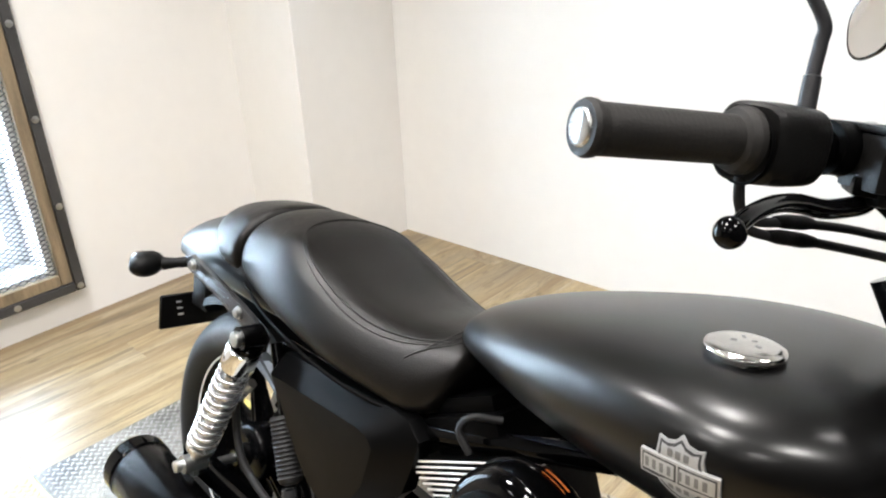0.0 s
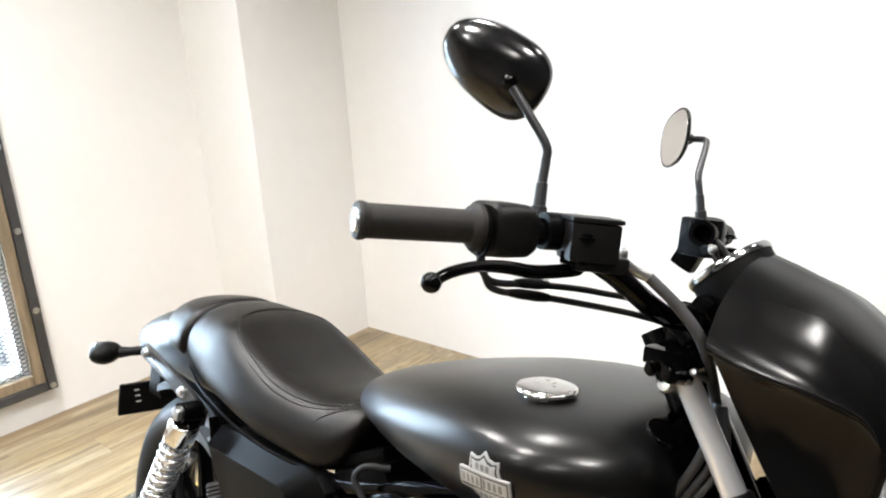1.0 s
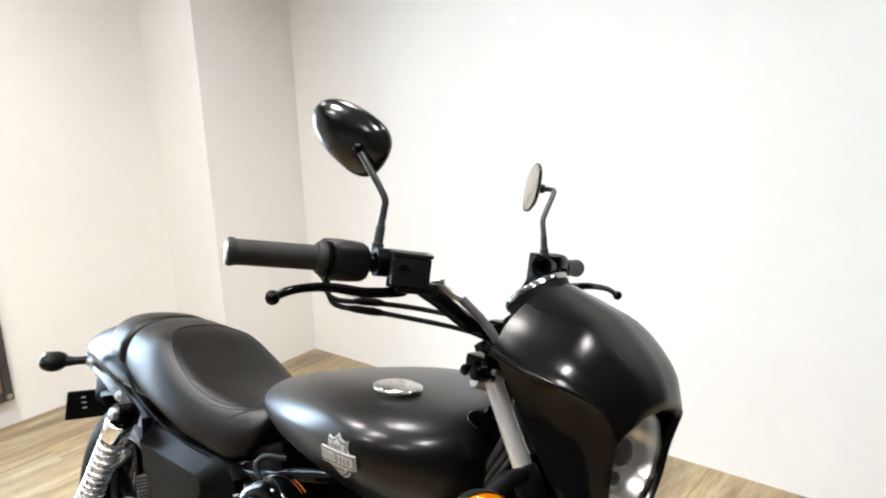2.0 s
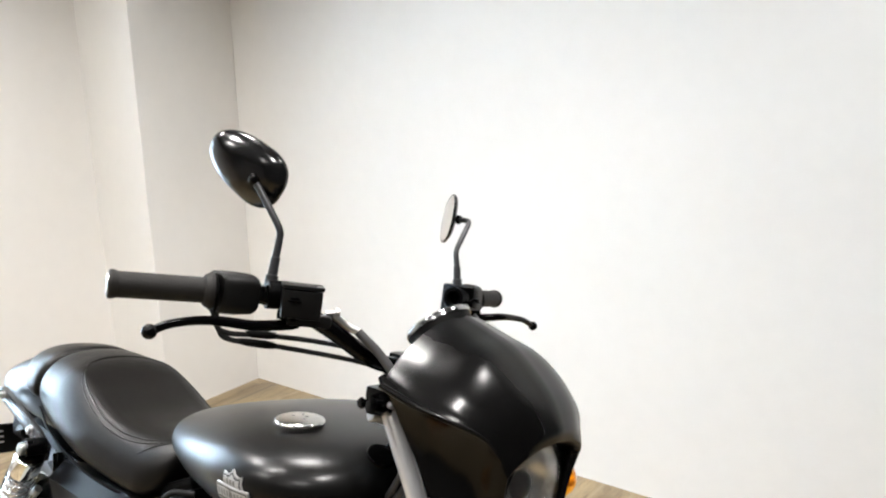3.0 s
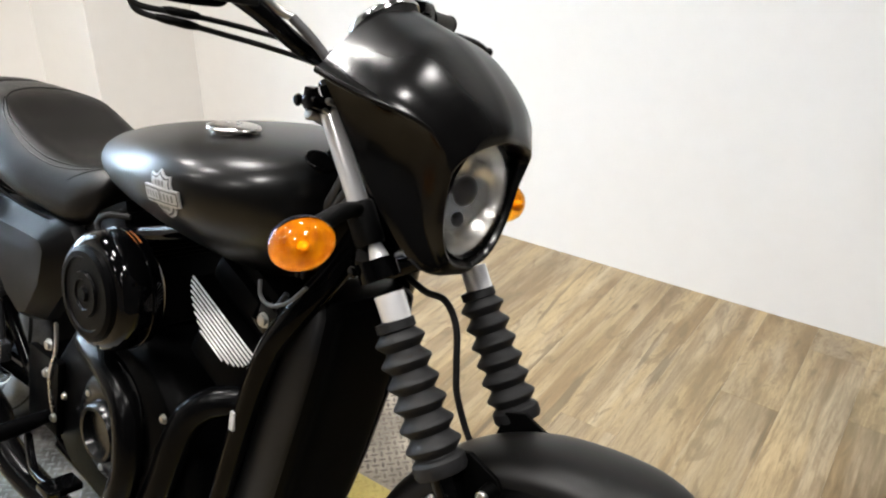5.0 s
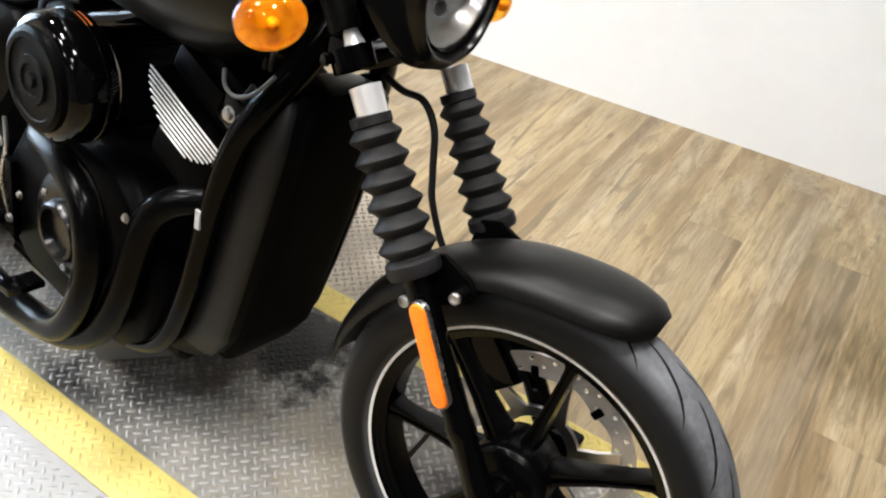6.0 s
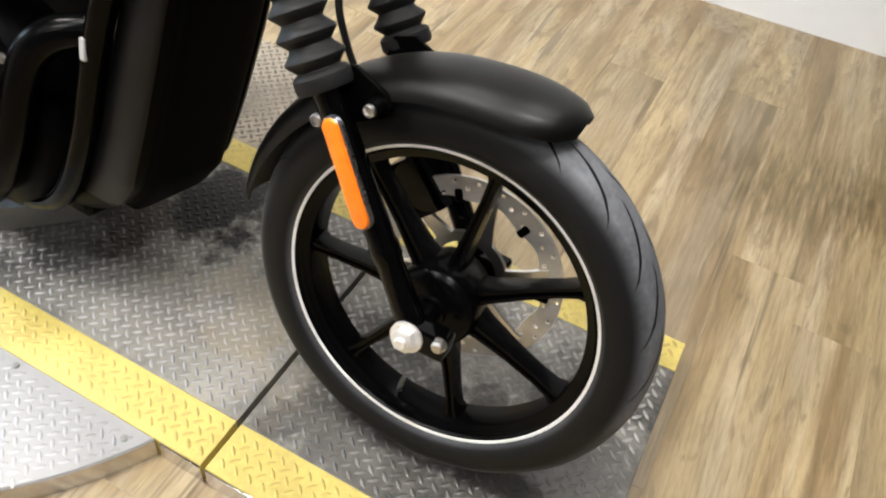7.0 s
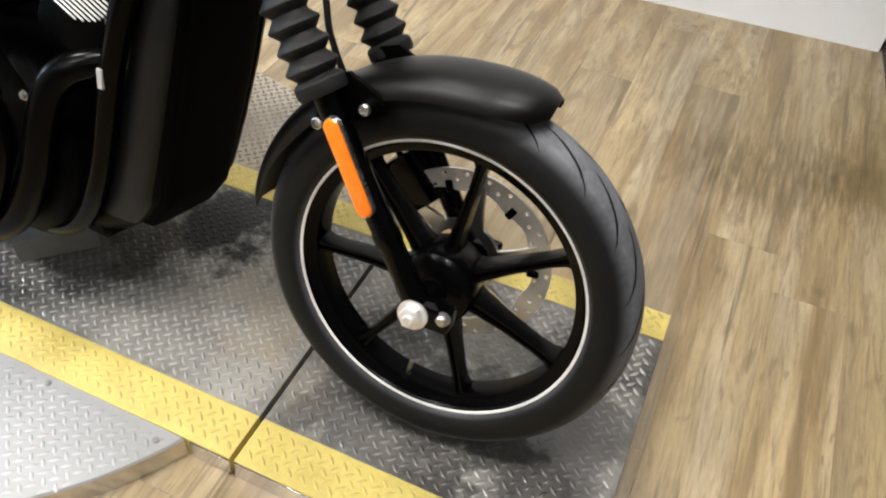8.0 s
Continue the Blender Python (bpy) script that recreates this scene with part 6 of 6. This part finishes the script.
for z, xf, hw, dp in SHROUD[1:9]:
    rows.append([(xf - 0.02 + 0.0225 * math.copysign(abs(math.cos(t)) ** 0.35, math.cos(t)), 0.78 * hw * math.copysign(abs(math.sin(t)) ** 0.35, math.sin(t)), z - 0.012) for t in (2 * math.pi * i / 32 for i in range(32))])
rings(bm, rows)
bp("radiator_core", bm, DARK, radiator, "black radiator core", 45)
COVERPAINT = surface("satin_black_cover_paint", (0.0012, 0.0012, 0.0013), 0.24, spec=0.3, vary=0.2, scale=14)
PANELMAT = surface("satin_grey_black_panel", (0.0062, 0.0062, 0.0065), 0.40, spec=0.2, vary=0.25, scale=16, bump=0.08, bump_scale=700)
for s in (-1, 1):
    bm = bm_new()
    rows = []
    for z, xf, hw, dp in SHROUD[1:9]:
        w, q = dp * 0.40, 0.55 if z > 0.41 else 1.0
        cx = xf - dp * 0.5
        rows.append([(cx - w * q * math.cos(t), s * (hw - 0.004 + 0.013 * math.sin(t) ** 0.6), z + (0.006 * math.sin(t) if z > 0.41 else 0)) for t in (math.pi * i / 12 for i in range(13))])
    sheet(bm, rows, 0.003)
    bp("shroud_side_panel", bm, PANELMAT, radiator, "satin dark grey side panel", 50)
bm = bm_new()
tube(bm, [(-.475, -.130, .428), (-.470, -.131, .407), (-.447, -.132, .401), (-.416, -.130, .416), (-.390, -.125, .445)], .0028, 30, 8)
bp("loose_wire", bm, surface("grey_wire", (0.06, 0.06, 0.06), 0.5, vary=0.2), None, "thin grey wire loop")
bm = bm_new()
box(bm, (-.70, -.085, -.128), (-.575, .085, -.06), 0.025, 3)
bp("belly_cover", bm, CAST, None, "black cover under the radiator")

# -- engine --
bm = bm_new()
rows = []
for y, k in ((-.135, .86), (-.125, .95), (-.10, 1), (.10, 1), (.125, .95), (.14, .86)):
    outl = [(-.60, -.10), (-.57, .02), (-.62, .12), (-.70, .20), (-.84, .22), (-.98, .17), (-1.06, .06), (-1.05, -.06), (-.98, -.13), (-.78, -.155), (-.66, -.14)]
    rows.append([(-.81 + (x + .81) * k, y, .02 + (z - .02) * k) for x, z in outl])
rings(bm, rows)
bmesh.ops.bevel(bm, geom=bm.edges[:], offset=0.006, segments=2, affect="EDGES")
engine = bp("engine_case", bm, CAST, None, "black engine crankcase", 40)
bm = bm_new()
lathe(bm, [(0, .104), (.010, .102), (.020, .090), (.024, .064), (.024, .056), (.038, .0525), (.042, .0485), (.042, .0415), (.029, .037), (.028, .0005)], (-.805, -.132, .042), (0, -1, 0), 40)
clutch = bp("clutch_cover", bm, COVERPAINT, engine, "round black clutch cover")
for j in range(6):
    a = 2 * math.pi * j / 6 + 0.4
    bm = bm_new()
    bolt(bm, (-.805 + .076 * math.cos(a), -.155, .042 + .076 * math.sin(a)), (0, -1, 0), .0045, .003)
    bp("cover_screw", bm, ZINC, engine, "zinc cover screw")


def cylinder(cx, cz, tilt, label):
    """A finned cylinder tilted in the frame, with its head."""
    ax, al = V(math.sin(tilt), 0, math.cos(tilt)), V(math.cos(tilt), 0, -math.sin(tilt))
    c = V(cx, 0, cz)

    def blk(bm, a0, a1, l, w, bev):
        m = Matrix.Translation(c) @ Matrix.Rotation(tilt, 4, "Y")
        box(bm, (-l, -w, a0), (l, w, a1), bev, 2, m)
    bm = bm_new()
    blk(bm, -0.12, 0.075, 0.066, 0.088, 0.012)
    cy = bp("cylinder", bm, CAST, None, label)
    m = Matrix.Translation(c) @ Matrix.Rotation(tilt, 4, "Y")
    for k in range(9):
        a = -0.034 + k * 0.0076
        l0, l1 = 0.088 - 0.0009 * (8 - k) ** 2, 0.0815 - 0.0011 * (k - 6.5) ** 2 * (k < 6)
        bm = bm_new()
        box(bm, (-l0 + 0.002, -0.1165, a), (l1 - 0.002, 0.1165, a + 0.003), 0.001, 1, m)
        bp("cooling_fin", bm, BLACKOUT, cy, "black cooling fin")
        bm = bm_new()
        box(bm, (-l0, -0.1190, a - 0.0002), (l1, -0.1166, a + 0.0030), 0.0008, 1, m)
        bp("fin_edge", bm, FIN, cy, "bright machined fin edge")
    bm = bm_new()
    blk(bm, 0.040, 0.085, 0.072, 0.100, 0.014)
    blk(bm, 0.082, 0.108, 0.058, 0.085, 0.012)
    bp("cylinder_head", bm, CAST, cy, "black cylinder head")
    if tilt > 0:
        bm = bm_new()
        box(bm, (-0.022, -0.012, -0.024), (0.022, 0.0, 0.024), 0.008, 2, Matrix.Translation(c + al * 0.060 + ax * 0.080 + V(0, -0.094, 0)) @ Matrix.Rotation(tilt, 4, "Y"))
        bp("bolt_lug", bm, GLOSS, cy, "black mounting lug")
        bm = bm_new()
        bolt(bm, c + al * 0.062 + ax * 0.078 + V(0, -0.105, 0), (0, -1, 0), 0.0085, 0.008)
        bp("head_bolt", bm, ZINC, cy, "zinc head bolt")


FIN = surface("machined_fin_edge", (0.75, 0.75, 0.74), 0.38, 0.5, vary=0.25, scale=40)
cylinder(-.575, .3135, radians(24), "finned black front cylinder")
cylinder(-.905, .300, radians(-26), "finned black rear cylinder")

AIRBLACK = surface("gloss_black_drum", (0.0009, 0.0009, 0.001), 0.05, vary=0.2, scale=12, spec=0.22)
# air cleaner: deep glossy drum with a ribbed face
AC = V(-.748, 0, .328)
bm = bm_new()
lathe(bm, [(.144, .0005), (.144, .074), (.149, .087), (.157, .0930), (.19, .0945), (.208, .092), (.218, .085), (.222, .072), (.222, .050)], AC, (0, -1, 0), 56)
air = bp("air_cleaner", bm, AIRBLACK, None, "glossy black round air cleaner", 50)
bm = bm_new()
lathe(bm, [(.221, .074), (.228, .073), (.232, .066), (.232, .058), (.229, .056), (.229, .036), (.233, .034), (.233, .024), (.230, .022), (.230, .012), (.235, .010), (.235, .0005)], AC, (0, -1, 0), 48)
face = bp("air_cleaner_face", bm, CAST, air, "dull black ribbed air cleaner face", 25)
bm = bm_new()
lathe(bm, [(.168, .0940), (.169, .0960), (.173, .0960), (.174, .0940)], AC, (0, -1, 0), 56, True)
bp("drum_band", bm, GLOSS, air)
bm = bm_new()
for k in range(5):
    a0 = radians(66 + 4.2 * k)
    p, q = V(math.cos(a0), 0, math.sin(a0)), V(-math.sin(a0), 0, math.cos(a0))
    c = AC + p * 0.0948 + V(0, -0.170, 0)
    vs = [bm.verts.new(c + q * (0.0036 * i) + V(0, 0.0045 * j, 0) + p * 0.0006) for i, j in ((-1, -1), (1, -1), (1, 1), (-1, 1))]
    bm.faces.new(vs)
bmesh.ops.solidify(bm, geom=bm.faces[:], thickness=0.0008)
bp("warning_label", bm, surface("orange_label", (0.55, 0.14, 0.02), 0.5, vary=0.2, scale=60), air, "small plain orange label")
for j in range(5):
    a = 2 * math.pi * j / 5 + 0.9
    bm = bm_new()
    bolt(bm, AC + V(.064 * math.cos(a), -.229, .064 * math.sin(a)), (0, -1, 0), .004, .003)
    bp("face_screw", bm, DARK, air)

# -- exhaust --
EXH = surface("satin_black_exhaust", (0.0012, 0.0012, 0.0013), 0.22, 0.0, spec=0.07, vary=0.25, scale=14, rough_vary=0.25)
bm = bm_new()
tube(bm, [(-.90, -.10, .205), (-.865, -.155, .193), (-.765, -.180, .192), (-.696, -.190, .168), (-.667, -.195, .125), (-.664, -.197, .055), (-.698, -.197, -.035), (-.768, -.194, -.115), (-.88, -.185, -.150), (-1.02, -.195, -.135), (-1.16, -.205, -.085)], [.019, .0235, .0245, .0245, .0245, .0245, .0245, .026, .029, .031], 90, 18)
exhaust = bp("exhaust_pipe", bm, EXH, None, "satin black rear exhaust header")
bm = bm_new()
tube(bm, [(-.500, -.085, .222), (-.535, -.108, .210), (-.566, -.127, .196), (-.590, -.143, .166), (-.607, -.154, .110), (-.634, -.162, .010), (-.688, -.168, -.085), (-.79, -.172, -.148), (-.92, -.18, -.165), (-1.05, -.19, -.14)], [.019, .024, .0255, .0255, .0255, .0255, .026, .026, .026], 90, 18)
bp("exhaust_pipe", bm, EXH, None, "satin black front exhaust header")
bm = bm_new()
m0, m1 = V(-1.10, -.202, -.098), V(-1.702, -.220, -.040)
ax = (m1 - m0).normalized()
L = (m1 - m0).length
lathe(bm, [(-0.02, .028), (.0, .034), (.06, .052), (.12, .060), (.40, .063), (L - .045, .0635), (L - .043, .0625)], m0, ax, 40)
muffler = bp("muffler", bm, EXH, None, "black muffler with a faceted end cap", 50)
bm = bm_new()
lathe(bm, [(L - .044, .062), (L - .04, .0655), (L - .012, .0655), (L, .058), (L, .045), (L - .03, .042), (L - .03, .0005)], m0, ax, 40)
bp("muffler_cap", bm, GLOSS, muffler, "glossy grey-black muffler end cap", 25)

# -- small things low down on the right side --
bm = bm_new()
prof = [(0, .010), (0, .019)]
for k in range(14):
    prof += [(.004 + k * .0072, .0200), (.0065 + k * .0072, .0225), (.009 + k * .0072, .0200)]
prof += [(.108, .019), (.112, .010)]
lathe(bm, prof, (-1.292, -.142, .228), (V(-1.235, -.15, .130) - V(-1.292, -.142, .228)), 24)
bp("rubber_boot", bm, RUBBER, None, "ribbed black rubber boot", 60)
bm = bm_new()
tube(bm, [(-1.40, -.140, .235), (-1.425, -.15, .205), (-1.418, -.152, .150), (-1.39, -.155, .105), (-1.33, -.158, .082), (-1.25, -.155, .06)], .0068, 50, 12)
bp("rear_brake_hose", bm, RUBBER, None, "black rear brake hose")
bm = bm_new()
tube(bm, [(-1.395, -.140, .243), (-1.425, -.150, .205)], [.009, .010, .0085], 8, 12)
bp("hose_end", bm, STEEL, None, "grey hose fitting")
bm = bm_new()
lathe(bm, [(0, .0005), (0, .013), (.05, .015), (.07, .012), (.10, .008), (.10, .0005)], (-1.235, -.155, .125), (0.35, -0.05, -0.9), 18)
box(bm, (-1.23, -.172, .02), (-1.17, -.15, .06), .006, 2)
bp("brake_cylinder", bm, STRUTMAT, None, "dark grey rear brake cylinder")
bm = bm_new()
box(bm, (-1.10, -.150, -.06), (-.985, -.135, .09), .006, 2)
tube(bm, [(-1.02, -.14, -.03), (-1.01, -.19, -.03), (-1.0, -.285, -.03)], [.012, .014, .016, .016], 20, 14)
bp("foot_peg", bm, CAST, None, "black rider foot peg and bracket")
bm = bm_new()
tube(bm, [(-1.01, -.19, -.055), (-.93, -.215, -.075), (-.85, -.225, -.06), (-.80, -.23, -.035)], .008, 30, 12)
box(bm, (-.815, -.265, -.035), (-.775, -.205, -.022), .004, 2)
bp("brake_pedal", bm, GLOSS, None, "glossy black brake pedal")
for p, ax, r in (((-.985, -.165, .135), (0, -1, 0), .0085), ((-1.02, -.152, .06), (0, -1, 0), .008), ((-.99, -.152, -.02), (0, -1, 0), .007), ((-.955, -.15, .04), (0, -1, 0), .006), ((-.90, -.139, .145), (0, -1, 0), .006), ((-.66, -.139, .13), (0, -1, 0), .006), ((-.665, -.138, .0), (0, -1, 0), .0055)):
    bm = bm_new()
    bolt(bm, p, ax, r, r)
    bp("case_bolt", bm, ZINC, engine, "zinc case bolt")
bm = bm_new()
tube(bm, [(-.975, -.16, .18), (-.968, -.163, .13), (-.985, -.165, .07), (-.975, -.162, .0)], .0038, 30, 10)
bp("linkage_rod", bm, STEEL, None, "bright linkage rod")
bm = bm_new()
tube(bm, [(-.870, -.09, .400), (-.900, -.116, .398), (-.910, -.126, .378), (-.890, -.122, .352)], .0052, 24, 12)
bp("breather_hose", bm, RUBBER, None, "black breather hose under the tank")
bm = bm_new()
tube(bm, [(-.463, -.09, .405), (-.475, -.098, .375), (-.455, -.104, .362), (-.430, -.10, .375)], .0045, 24, 10)
bp("coolant_hose", bm, RUBBER, None, "black hose hooked beside the head")
# side stand, down on the far side
bm = bm_new()
tube(bm, [(-.80, .13, -.12), (-.78, .20, -.165), (-.74, .295, -.205)], [.014, .012, .012], 16, 14)
box(bm, (-.775, .27, -.226), (-.705, .325, -.212), .004, 2, None)
bp("side_stand", bm, GLOSS, None, "black side stand, folded out")

# ---- wooden floor, plank by plank ----
bm = bm_new()
box(bm, (XA - TH, YE - 0.1, -0.10), (XF + 0.1, back_y(XD) + 0.1, -0.012))
floor = tagged(part("floor", bm, surface("dark_subfloor", (0.05, 0.035, 0.02), 0.8, vary=0.2), None, "weathered oak plank floor with knots and grey streaks"), "", "floor", "", "structure")
bm = bm_new()
box(bm, (-PLANK_W / 2 + 0.0001, -PLANK_L / 2 + 0.0002, -0.011), (PLANK_W / 2 - 0.0001, PLANK_L / 2 - 0.0002, 0.0), 0.0003, 1)
plank_mesh = part("plank", bm, PLANK, floor)
made = plank_mesh.data
cols = int((XF - XA + 0.1) / PLANK_W) + 1
rng = random.Random(4)
first_used = False
for i in range(cols):
    x = XA + PLANK_W * (i + 0.5)
    y = YE - rng.random() * PLANK_L
    while y < back_y(x):
        length = min(PLANK_L, back_y(x) + 0.06 - y)
        cy = y + length / 2
        turn = 180 if rng.random() < 0.5 else 0
        if not first_used:
            ob, first_used = plank_mesh, True
        else:
            ob = new("plank", made)
            ob.parent = floor
        ob.matrix_basis = pose(x, cy, rng.uniform(-0.0003, 0.0003), 0, 0, turn) @ Matrix.Diagonal((1, length / PLANK_L, 1, 1))
        y += PLANK_L
